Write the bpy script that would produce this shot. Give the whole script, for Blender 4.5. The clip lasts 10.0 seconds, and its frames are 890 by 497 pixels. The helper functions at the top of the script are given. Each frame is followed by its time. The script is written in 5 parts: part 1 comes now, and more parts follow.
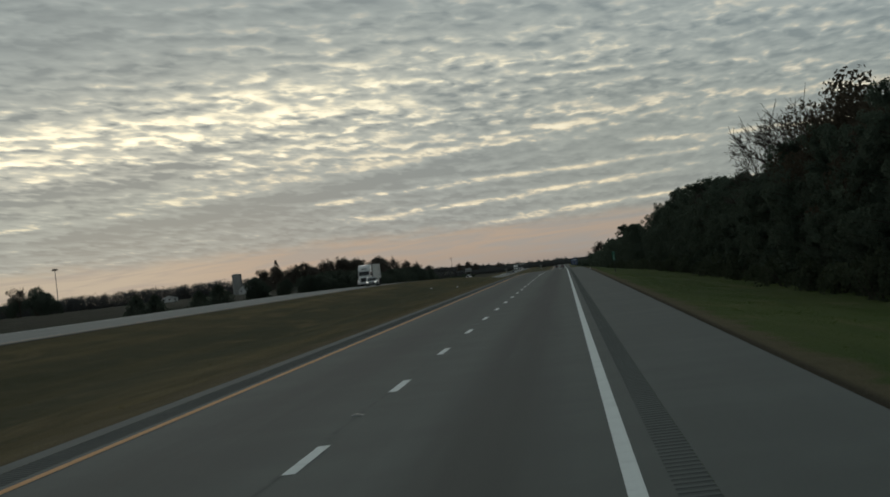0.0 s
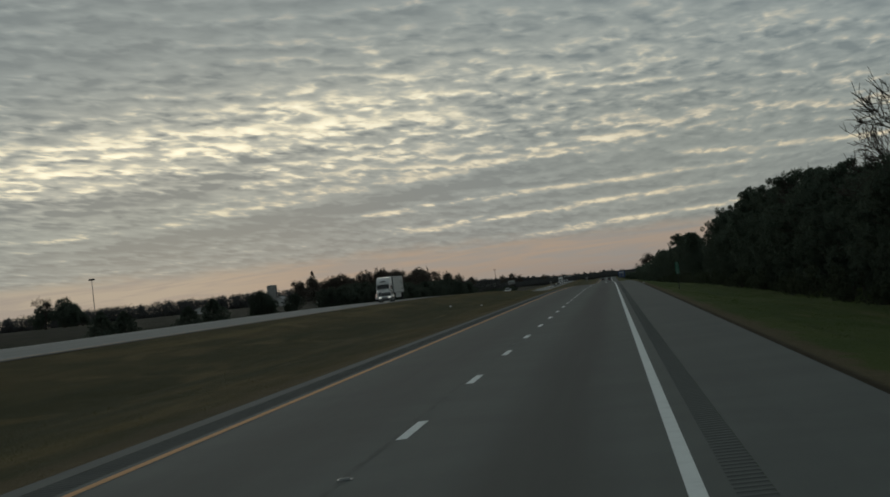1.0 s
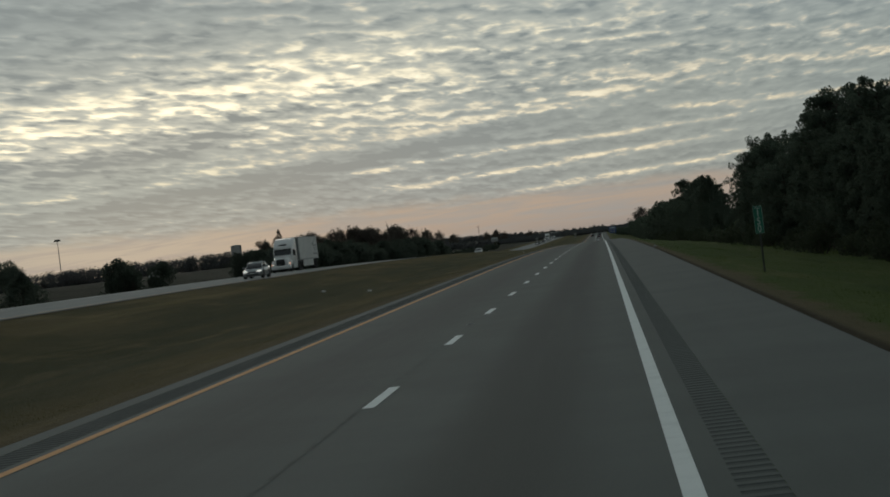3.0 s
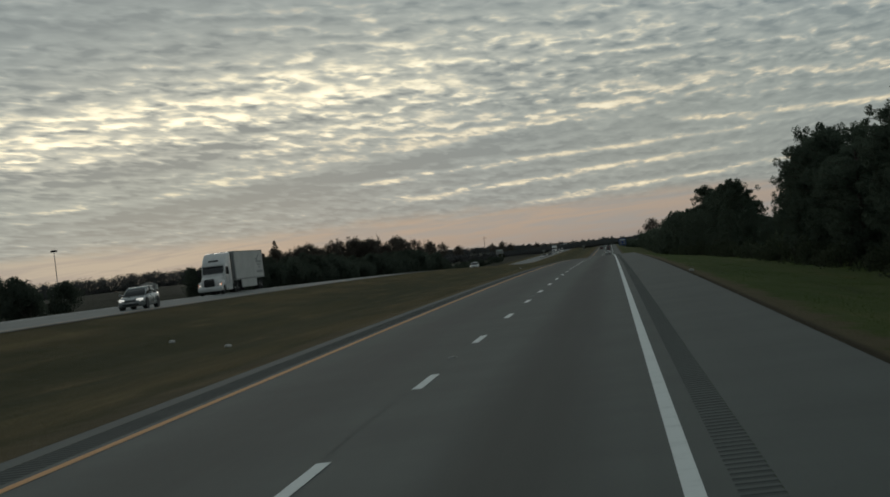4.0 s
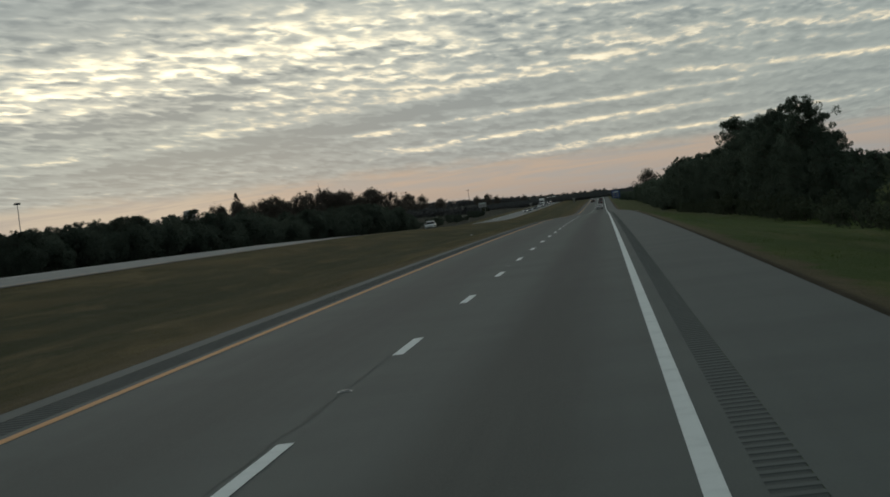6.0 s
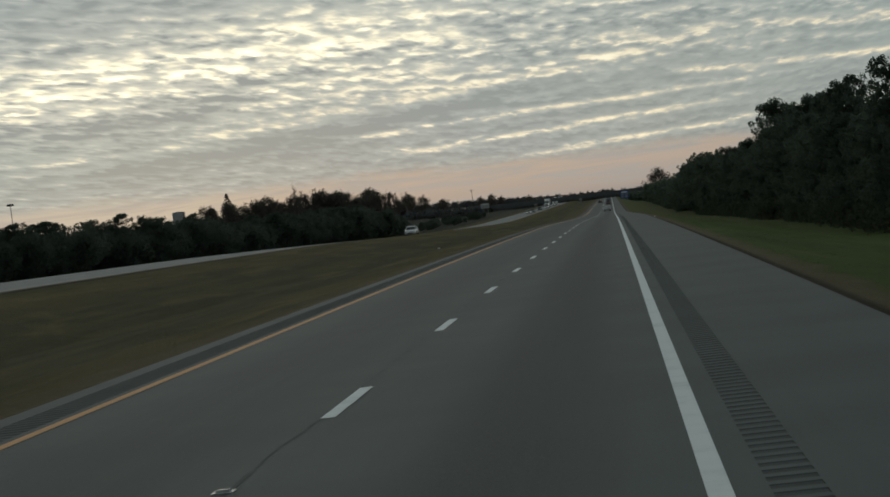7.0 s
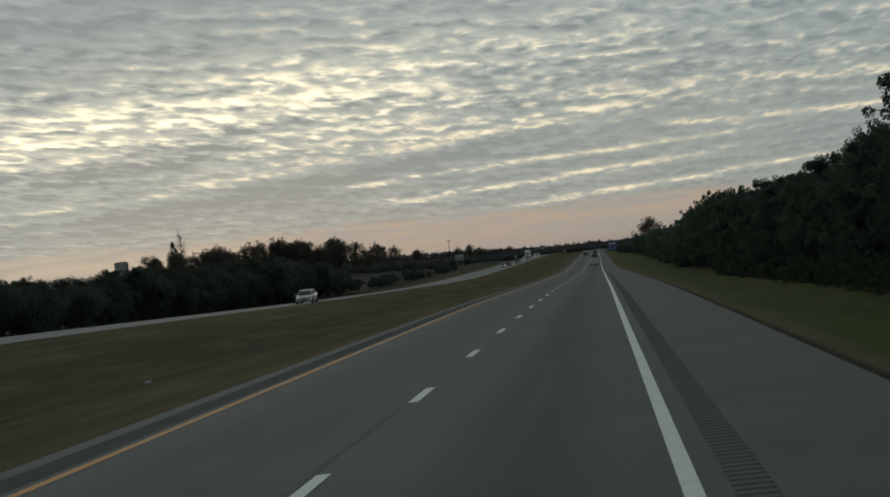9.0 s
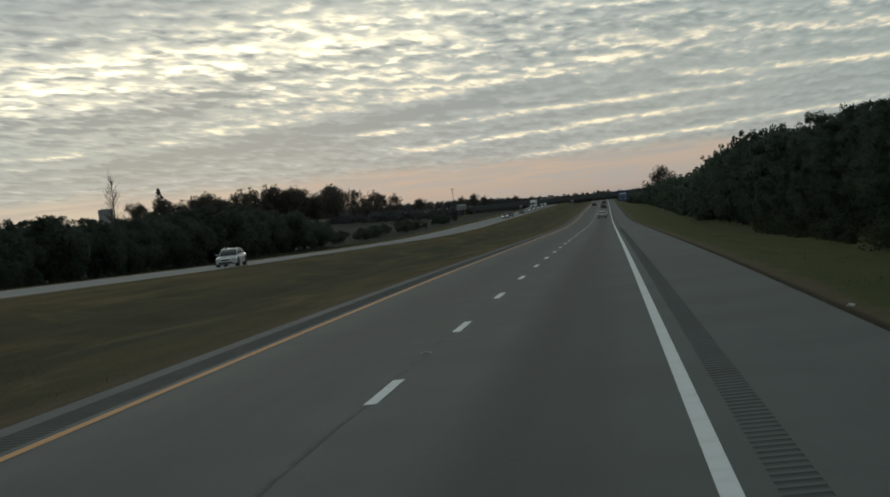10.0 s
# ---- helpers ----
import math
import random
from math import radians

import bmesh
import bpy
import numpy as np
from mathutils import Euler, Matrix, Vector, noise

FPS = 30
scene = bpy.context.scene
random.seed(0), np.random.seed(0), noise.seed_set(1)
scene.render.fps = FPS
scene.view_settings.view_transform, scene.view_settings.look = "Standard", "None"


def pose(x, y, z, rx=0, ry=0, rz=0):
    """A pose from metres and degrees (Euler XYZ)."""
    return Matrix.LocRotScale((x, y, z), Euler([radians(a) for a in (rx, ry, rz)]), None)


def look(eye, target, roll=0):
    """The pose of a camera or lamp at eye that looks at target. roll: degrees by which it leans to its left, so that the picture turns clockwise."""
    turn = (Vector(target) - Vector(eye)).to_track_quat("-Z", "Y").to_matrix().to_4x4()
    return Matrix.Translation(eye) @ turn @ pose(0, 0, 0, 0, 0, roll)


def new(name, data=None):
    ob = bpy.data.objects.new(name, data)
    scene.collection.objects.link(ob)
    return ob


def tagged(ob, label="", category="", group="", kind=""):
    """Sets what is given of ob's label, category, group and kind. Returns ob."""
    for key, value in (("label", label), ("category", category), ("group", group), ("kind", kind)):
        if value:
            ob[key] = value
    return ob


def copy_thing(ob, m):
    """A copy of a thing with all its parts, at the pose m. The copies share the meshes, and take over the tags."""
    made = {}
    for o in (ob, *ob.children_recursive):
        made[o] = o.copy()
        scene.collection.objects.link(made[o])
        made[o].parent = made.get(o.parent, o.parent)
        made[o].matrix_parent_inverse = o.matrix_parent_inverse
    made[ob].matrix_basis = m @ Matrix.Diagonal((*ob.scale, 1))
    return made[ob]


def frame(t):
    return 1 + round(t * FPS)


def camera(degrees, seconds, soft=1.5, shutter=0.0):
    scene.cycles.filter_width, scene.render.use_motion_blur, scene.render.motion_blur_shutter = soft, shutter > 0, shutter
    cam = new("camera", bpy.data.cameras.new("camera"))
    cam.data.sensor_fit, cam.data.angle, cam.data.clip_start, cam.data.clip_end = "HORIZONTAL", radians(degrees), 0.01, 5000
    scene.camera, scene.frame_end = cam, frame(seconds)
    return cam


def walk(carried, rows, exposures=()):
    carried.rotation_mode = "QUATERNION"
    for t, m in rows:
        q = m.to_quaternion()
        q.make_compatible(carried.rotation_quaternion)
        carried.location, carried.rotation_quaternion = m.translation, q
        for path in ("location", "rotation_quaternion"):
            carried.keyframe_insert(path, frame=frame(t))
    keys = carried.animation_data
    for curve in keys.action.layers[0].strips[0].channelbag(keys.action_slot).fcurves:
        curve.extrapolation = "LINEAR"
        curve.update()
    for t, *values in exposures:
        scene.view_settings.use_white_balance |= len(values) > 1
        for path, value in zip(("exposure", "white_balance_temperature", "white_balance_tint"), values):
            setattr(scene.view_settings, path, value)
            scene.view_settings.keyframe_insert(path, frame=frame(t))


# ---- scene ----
cam = camera(27.56, 10.0, soft=1.75)
walk(cam, [
    (0.0, pose(2.908, 4.19, 1.796, 90.697, 6.815, 3.762)),
    (0.5, pose(2.898, 23.45, 1.779, 91.266, 6.812, 5.825)),
    (1.0, pose(2.773, 43.01, 1.793, 91.231, 6.508, 5.232)),
    (1.5, pose(2.734, 62.43, 1.768, 90.370, 6.742, 5.054)),
    (2.0, pose(2.747, 81.81, 1.767, 89.850, 7.199, 5.030)),
    (3.5, pose(2.894, 140.08, 1.754, 89.832, 6.981, 4.930)),
    (4.0, pose(2.882, 159.61, 1.785, 90.224, 6.891, 5.224)),
    (4.5, pose(2.789, 179.33, 1.786, 89.590, 7.046, 5.129)),
    (5.0, pose(2.788, 199.01, 1.797, 89.759, 7.258, 5.081)),
    (5.5, pose(2.812, 218.37, 1.754, 89.861, 7.067, 5.221)),
    (6.0, pose(2.809, 237.61, 1.720, 88.677, 6.901, 4.971)),
    (7.5, pose(2.837, 296.01, 1.542, 88.785, 7.000, 5.310)),
    (8.0, pose(2.820, 315.63, 1.466, 89.119, 7.050, 5.203)),
    (8.5, pose(2.778, 335.13, 1.366, 89.201, 6.529, 4.935)),
    (9.0, pose(2.762, 354.87, 1.267, 90.265, 6.599, 4.797)),
    (9.5, pose(2.712, 374.09, 1.168, 89.828, 6.466, 4.841)),
    (10.0, pose(2.677, 393.53, 1.053, 88.688, 6.138, 5.082)),
], exposures=[(0.0, -0.03, 6400, 8.5), (0.5, -0.12, 6400, 8.5), (1.0, -0.26, 6400, 8.5), (1.5, -0.27, 6400, 8.5), (2.0, -0.04, 6400, 8.5), (3.5, -0.05, 6400, 8.5), (4.5, -0.04, 6400, 8.5), (5.0, 0.06, 6400, 8.5), (5.5, 0.02, 6400, 8.5), (6.0, 0.14, 6400, 8.5), (7.5, 0.13, 6400, 8.5), (8.5, 0.11, 6400, 8.5), (9.0, 0.01, 6400, 8.5), (9.5, 0.0, 6400, 8.5), (10.0, 0.27, 6400, 8.5)])

# ---- node helpers ----


class Net:
    """A small wrapper that adds and links shader nodes."""

    def __init__(self, tree):
        self.tree = tree
        tree.nodes.clear()

    def add(self, kind):
        return self.tree.nodes.new(kind)

    def link(self, a, b):
        self.tree.links.new(a, b)

    def put(self, socket, value):
        if isinstance(value, bpy.types.NodeSocket):
            self.link(value, socket)
        else:
            socket.default_value = value

    def math(self, op, a, b=0.0, c=0.0, clamp=False):
        n = self.add("ShaderNodeMath")
        n.operation, n.use_clamp = op, clamp
        for s, v in zip(n.inputs, (a, b, c)):
            self.put(s, v)
        return n.outputs[0]

    def vec(self, x, y, z):
        n = self.add("ShaderNodeCombineXYZ")
        for s, v in zip(n.inputs, (x, y, z)):
            self.put(s, v)
        return n.outputs[0]

    def split(self, v):
        n = self.add("ShaderNodeSeparateXYZ")
        self.link(v, n.inputs[0])
        return n.outputs

    def noise(self, v, scale, detail=4.0, rough=0.55, distort=0.0):
        n = self.add("ShaderNodeTexNoise")
        self.link(v, n.inputs["Vector"])
        n.inputs["Scale"].default_value = scale
        n.inputs["Detail"].default_value = detail
        n.inputs["Roughness"].default_value = rough
        n.inputs["Distortion"].default_value = distort
        return n.outputs["Fac"]

    def band(self, v, lo, hi, a=0.0, b=1.0, smooth=True):
        n = self.add("ShaderNodeMapRange")
        n.interpolation_type = "SMOOTHSTEP" if smooth else "LINEAR"
        for s, x in zip(n.inputs, (v, lo, hi, a, b)):
            self.put(s, x)
        return n.outputs[0]

    def mix(self, f, a, b, mode="MIX"):
        n = self.add("ShaderNodeMix")
        n.data_type, n.blend_type = "RGBA", mode
        self.put(n.inputs[0], f)
        for s, v in ((n.inputs[6], a), (n.inputs[7], b)):
            self.put(s, v if isinstance(v, bpy.types.NodeSocket) else (*v, 1))
        return n.outputs[2]


# ---- world: dusk sky with rows of broken high cloud ----
SUN_AZ, SUN_EL = -14.0, 5.15        # degrees: left of straight ahead, above the horizon
world = bpy.data.worlds.new("dusk_sky")
scene.world = world
world.use_nodes = True
w = Net(world.node_tree)
way = w.add("ShaderNodeTexCoord").outputs["Generated"]
wx, wy, wz = w.split(way)
sun_way = Vector((math.sin(radians(SUN_AZ)) * math.cos(radians(SUN_EL)),
                  math.cos(radians(SUN_AZ)) * math.cos(radians(SUN_EL)), math.sin(radians(SUN_EL))))
front = w.band(wy, -0.1, 0.7)
# bearing and height over the horizon, in degrees
az = w.math("MULTIPLY", w.math("ARCTAN2", wx, wy), 57.2958)
el = w.math("MULTIPLY", w.math("ARCSINE", wz), 57.2958)
high = w.math("ADD", w.math("MAXIMUM", el, 0.0), 3.0)
# the cloud sheet's own axes: its ripples shrink towards the horizon
cu = w.math("MULTIPLY", w.math("DIVIDE", az, high), 10.0)
cv = w.math("ADD", w.math("MULTIPLY", w.math("LOGARITHM", high, 2.718), 40.0), w.math("MULTIPLY", cu, 0.14))


def sheet(fu, fv, seed, detail, rough=0.5, distort=0.0):
    return w.noise(w.vec(w.math("MULTIPLY", cu, fu), w.math("MULTIPLY", cv, fv), seed), 1.0, detail, rough, distort)


sway = sheet(0.40, 0.26, 3.3, 2.0)
cells = sheet(1.35, 1.05, 1.7, 2.0, 0.5, 0.3)
fine = sheet(2.3, 2.0, 8.1, 2.0, 0.6)
patch = sheet(0.16, 0.10, 11.0, 2.0)
turns = w.math("ADD", w.math("MULTIPLY", cv, 0.34), w.math("ADD", w.math("MULTIPLY", sway, 2.4), w.math("MULTIPLY", cells, 0.7)))
ripple = w.math("MULTIPLY", w.math("ADD", w.math("SINE", w.math("MULTIPLY", turns, 6.283)), 1.0), 0.5)
texture = w.math("ADD", w.math("ADD", w.math("MULTIPLY", cells, 0.66), w.math("MULTIPLY", ripple, 0.14)),
                 w.math("ADD", w.math("MULTIPLY", fine, 0.10), w.math("MULTIPLY", patch, 0.11)))
# long rows of cloud: height = c0 + c1 az + c2 az^2, from az0 to az1, half width, how far they open (+) or close (-)
CLOUD_ROWS = ((6.24, 0.051, -0.0018, -30.0, -4.0, 0.85, 0.12), (4.06, 0.0854, 0.0006, -13.5, 3.0, 0.20, 0.15),
              (4.92, 0.1764, 0.0083, -11.0, -2.5, 0.60, 0.09), (2.76, 0.0264, -0.0011, -8.0, 5.5, 0.12, 0.24),
              (3.51, -0.0708, 0.0035, 2.5, 14.0, 0.13, 0.21), (2.13, 0.0437, 0.0017, -7.0, 4.5, 0.115, 0.24),
              (1.46, 0.0529, 0.0, -2.5, 9.0, 0.115, 0.23), (3.45, 0.0417, 0.0, -18.0, -11.5, 0.15, 0.10),
              (4.65, -0.0347, 0.0, -1.0, 12.0, 0.20, 0.09),
              (8.71, 0.60, 0.0181, -20.0, -10.5, 0.42, -0.14), (3.84, 0.1677, 0.0047, -16.0, -2.5, 0.30, -0.13))
# the sheet is smoother overhead and low down, between the rows, and most broken near the hidden sun
calm = w.math("MAXIMUM", w.band(el, 4.4, 3.4, 0.0, 0.48), w.band(el, 6.0, 8.0, 0.0, 0.22))
contrast = w.math("SUBTRACT", w.math("MULTIPLY", w.band(el, 6.6, 5.6), w.band(az, 3.0, -5.0, 0.0, 0.25)), w.math("SUBTRACT", calm, 1.05))
openness = w.math("MULTIPLY_ADD", w.math("SUBTRACT", texture, 0.5), contrast, 0.5)
for c0, c1, c2, az0, az1, half, amount in CLOUD_ROWS:
    centre = w.math("ADD", w.math("MULTIPLY", az, w.math("ADD", w.math("MULTIPLY", az, c2), c1)), w.math("ADD", w.math("MULTIPLY", sway, 0.30), c0 - 0.15))
    off = w.math("DIVIDE", w.math("SUBTRACT", el, centre), half)
    bell = w.math("POWER", 2.718, w.math("MULTIPLY", w.math("MULTIPLY", off, off), -1.0))
    ends = w.math("MULTIPLY", w.band(az, az0 - 1.2, az0 + 1.2), w.band(az, az1 + 2.0, az1 - 2.0))
    openness = w.math("MULTIPLY_ADD", w.math("MULTIPLY", bell, ends), amount, openness)
closed = w.math("ADD", w.math("MULTIPLY", w.band(el, 4.2, 2.9), w.band(az, -20.0, -4.0, 0.035, 0.075)), w.band(el, 6.6, 9.0, 0.0, 0.015))
openness = w.math("SUBTRACT", openness, w.math("ADD", closed, w.math("MULTIPLY", w.band(el, 6.3, 8.5), w.band(az, -9.0, -16.0, 0.0, 0.06))))
# closeness to the hidden sun, stretched along a band that climbs to the right
ddx = w.math("SUBTRACT", wx, sun_way.x)
ddz = w.math("SUBTRACT", w.math("SUBTRACT", wz, sun_way.z), w.math("MULTIPLY", ddx, 0.08))
dist2 = w.math("ADD", w.math("MULTIPLY", w.math("MULTIPLY", ddx, ddx), 13.0), w.math("MULTIPLY", w.math("MULTIPLY", ddz, ddz), 1150.0))
glow = w.math("MULTIPLY", w.math("POWER", 2.718, w.math("MULTIPLY", dist2, -1.0)), front)
wide = w.math("MULTIPLY", w.math("POWER", 2.718, w.math("MULTIPLY", dist2, -0.15)), front)
gap = w.math("MULTIPLY", w.band(openness, 0.545, 0.715), w.band(el, 0.5, 1.6, 0.3, 1.0))
tone = w.band(openness, 0.34, 0.58, 0.0, 1.0, False)
thick = w.mix(tone, (0.226, 0.270, 0.280), (0.338, 0.386, 0.380))
thick = w.mix(w.math("MULTIPLY", w.math("MULTIPLY", glow, 0.80), tone), thick, (0.62, 0.62, 0.53))
low_warm = w.math("MULTIPLY", w.band(el, 6.6, 3.1), front)
warm = w.math("MAXIMUM", w.math("MULTIPLY", wide, 0.8), low_warm)
lit = w.mix(warm, (0.47, 0.495, 0.475), (0.77, 0.70, 0.53))
lit = w.mix(w.band(openness, 0.60, 0.76, 0.45, 0.0), lit, (0.50, 0.50, 0.46))
lit = w.mix(glow, lit, (1.04, 0.96, 0.72))
core = w.band(openness, 0.62, 0.88, 0.90, 1.28)
lit = w.mix(1.0, lit, w.vec(core, core, core), "MULTIPLY")
sky = w.mix(gap, thick, lit)
# the cloud is a little warmer away from the sunset's middle, cooler low down beside it
sky = w.mix(w.math("MULTIPLY", w.band(az, -5.0, 3.0), w.band(el, 7.0, 4.0)), sky, w.mix(1.0, sky, (1.03, 1.0, 0.955), "MULTIPLY"))
sky = w.mix(w.math("MULTIPLY", w.band(az, -8.0, -13.0), w.band(el, 4.2, 3.0)), sky, w.mix(1.0, sky, (0.97, 1.0, 1.0), "MULTIPLY"))
# the peach band under the lowest row, streaked with grey
streaks = w.noise(w.vec(w.math("MULTIPLY", az, 0.22), w.math("MULTIPLY", w.math("SUBTRACT", el, w.math("MULTIPLY", az, 0.03)), 2.9), 0.0), 1.0, 4.0, 0.6, 0.4)
peach = w.mix(w.band(el, 0.15, 0.95), (0.322, 0.290, 0.262), (0.392, 0.326, 0.272))
peach = w.mix(w.band(az, -7.0, -15.0), peach, (0.408, 0.390, 0.335))
peach = w.mix(w.band(streaks, 0.42, 0.60, 0.0, 0.85), peach, (0.300, 0.305, 0.298))
peach = w.mix(front, (0.22, 0.23, 0.25), peach)
edge = w.math("ADD", w.math("MULTIPLY", az, w.math("ADD", w.math("MULTIPLY", az, 0.0004), -0.0063)), w.math("ADD", w.math("MULTIPLY", w.math("SUBTRACT", sway, 0.5), 0.5), 1.20))
over = w.math("SUBTRACT", el, edge)
sky = w.mix(w.band(over, w.band(az, -6.0, -14.0, 0.30, 0.24), -0.30), sky, peach)
sky = w.mix(w.band(wz, 0.004, -0.004), sky, (0.26, 0.24, 0.23))
# dusk: the sky dims overhead and away from the sunset
dim = w.math("MULTIPLY", w.band(wy, -0.6, 0.8, 0.7, 1.0), w.band(wz, 0.20, 0.75, 1.0, 0.75))
sky = w.mix(1.0, sky, w.vec(dim, dim, dim), "MULTIPLY")
clear = w.add("ShaderNodeTexSky")
clear.sky_type, clear.sun_disc = "NISHITA", False
clear.sun_elevation, clear.sun_rotation = radians(SUN_EL), radians(SUN_AZ)
bg1, bg2 = w.add("ShaderNodeBackground"), w.add("ShaderNodeBackground")
w.link(sky, bg1.inputs[0])
bg1.inputs[1].default_value = 1.0
w.link(clear.outputs[0], bg2.inputs[0])
bg2.inputs[1].default_value = 0.05
both = w.add("ShaderNodeMixShader")
both.inputs[0].default_value = 0.04
w.link(bg1.outputs[0], both.inputs[1])
w.link(bg2.outputs[0], both.inputs[2])
w.link(both.outputs[0], w.add("ShaderNodeOutputWorld").inputs[0])

sun = new("sun", bpy.data.lights.new("sun", "SUN"))
sun.data.energy, sun.data.angle, sun.data.color = 0.3, radians(20), (1.0, 0.92, 0.80)
sun.matrix_world = look(sun_way * 100, (0, 0, 0))


# ---- materials ----
def material(name):
    m = bpy.data.materials.new(name)
    m.use_nodes = True
    n = Net(m.node_tree)
    out = n.add("ShaderNodeOutputMaterial")
    bsdf = n.add("ShaderNodeBsdfPrincipled")
    n.link(bsdf.outputs[0], out.inputs[0])
    return m, n, bsdf


def bumped(n, bsdf, height, strength, distance):
    b = n.add("ShaderNodeBump")
    b.inputs["Strength"].default_value, b.inputs["Distance"].default_value = strength, distance
    n.link(height, b.inputs["Height"])
    n.link(b.outputs[0], bsdf.inputs["Normal"])


def rough_mat(name, a, b, scale, rough=0.7, metal=0.0, fine_scale=None, bump=0.2, dist=0.01, dirt=None, dirt_amount=0.5, island=0.0):
    """A surface that varies between colours a and b at one scale, with a finer grain and dirt on top."""
    m, n, bsdf = material(name)
    p = n.add("ShaderNodeTexCoord").outputs["Object"]
    big = n.noise(p, scale, 4.0)
    small = n.noise(p, fine_scale or scale * 9, 3.0, 0.6)
    c = n.mix(n.band(big, 0.35, 0.65), a, b)
    c = n.mix(n.band(small, 0.3, 0.75, 0.0, 0.35), c, tuple(x * 0.55 for x in a))
    if dirt:
        c = n.mix(n.math("MULTIPLY", n.band(n.noise(p, scale * 0.45, 5.0), 0.5, 0.72), dirt_amount), c, dirt)
    if island:
        r = n.add("ShaderNodeNewGeometry").outputs["Random Per Island"]
        c = n.mix(n.math("MULTIPLY", r, island), c, tuple(min(1, x * 2.1) for x in b))
    n.link(c, bsdf.inputs["Base Color"])
    bsdf.inputs["Roughness"].default_value = rough
    bsdf.inputs["Metallic"].default_value = metal
    bumped(n, bsdf, small, bump, dist)
    return m


def make_asphalt(name, tone, lanes, warm=0.0):
    """Worn asphalt: fine stones, patchy tone, and darker oil bands along the given lane centres."""
    m, n, bsdf = material(name)
    p = n.add("ShaderNodeNewGeometry").outputs["Position"]
    x, y, z = n.split(p)
    long = n.vec(n.math("MULTIPLY", x, 1.6), n.math("MULTIPLY", y, 0.035), 0.0)
    streak = n.noise(long, 1.0, 4.0, 0.6)
    blot = n.noise(p, 0.35, 4.0)
    stones = n.noise(p, 55.0, 2.0, 0.7)
    c = n.mix(n.band(blot, 0.3, 0.7), tuple(t * 0.90 for t in tone), tuple(t * 1.12 for t in tone))
    c = n.mix(n.band(streak, 0.35, 0.7, 0.0, 0.28), c, tuple(t * 0.72 for t in tone))
    for centre, half, amount in lanes:
        wob = n.math("ADD", x, n.math("MULTIPLY", n.math("SUBTRACT", n.noise(n.vec(0.0, n.math("MULTIPLY", y, 0.02), centre), 1.0, 2.0), 0.5), 0.35))
        off = n.math("ABSOLUTE", n.math("SUBTRACT", wob, centre))
        f = n.math("MULTIPLY", n.band(off, half, half * 0.15), amount)
        f = n.math("MULTIPLY", f, n.band(streak, 0.2, 0.6, 0.65, 1.0))
        c = n.mix(f, c, tuple(t * 0.38 for t in tone))
    c = n.mix(n.band(stones, 0.35, 0.8, 0.0, 0.4), c, tuple(t * 1.5 for t in tone))
    n.link(c, bsdf.inputs["Base Color"])
    bsdf.inputs["Roughness"].default_value = 0.88
    bsdf.inputs["Specular IOR Level"].default_value = 0.45
    bumped(n, bsdf, stones, 0.35, 0.006)
    return m


M_ROAD = make_asphalt("asphalt", (0.084, 0.099, 0.091), [(1.85, 1.1, 0.95), (-1.6, 1.7, 0.62)])
M_ROAD_WEST = make_asphalt("pale_asphalt", (0.185, 0.20, 0.195), [(-25.3, 0.8, 0.25), (-28.6, 0.8, 0.3)])
M_DARK_SHOULDER = rough_mat("dark_gravel_shoulder", (0.050, 0.050, 0.038), (0.075, 0.070, 0.050), 0.7, 0.95, fine_scale=20)
M_RUMBLE = rough_mat("milled_asphalt", (0.058, 0.069, 0.064), (0.070, 0.081, 0.076), 0.8, 0.9, fine_scale=60, bump=0.3)
M_STRIP = rough_mat("dark_milled_asphalt", (0.040, 0.050, 0.048), (0.054, 0.064, 0.062), 0.8, 0.95, fine_scale=40)
M_SEAM = rough_mat("tar_seam", (0.072, 0.084, 0.077), (0.110, 0.124, 0.114), 1.5, 0.95, fine_scale=20)


def paint(name, col, worn):
    """Thick road paint, scuffed and thinned by wheels."""
    m, n, bsdf = material(name)
    p = n.add("ShaderNodeNewGeometry").outputs["Position"]
    wear = n.noise(p, 2.2, 5.0, 0.65)
    specks = n.noise(p, 38.0, 3.0, 0.7)
    c = n.mix(n.band(wear, 0.45, 0.8, 0.0, 0.35), col, worn)
    c = n.mix(n.band(specks, 0.62, 0.75, 0.0, 0.4), c, worn)
    n.link(c, bsdf.inputs["Base Color"])
    bsdf.inputs["Roughness"].default_value = 0.85
    bumped(n, bsdf, specks, 0.2, 0.004)
    return m


M_WHITE_LINE = paint("white_road_paint", (0.84, 0.88, 0.86), (0.42, 0.46, 0.45))
M_YELLOW_LINE = paint("yellow_road_paint", (0.69, 0.355, 0.14), (0.42, 0.255, 0.13))


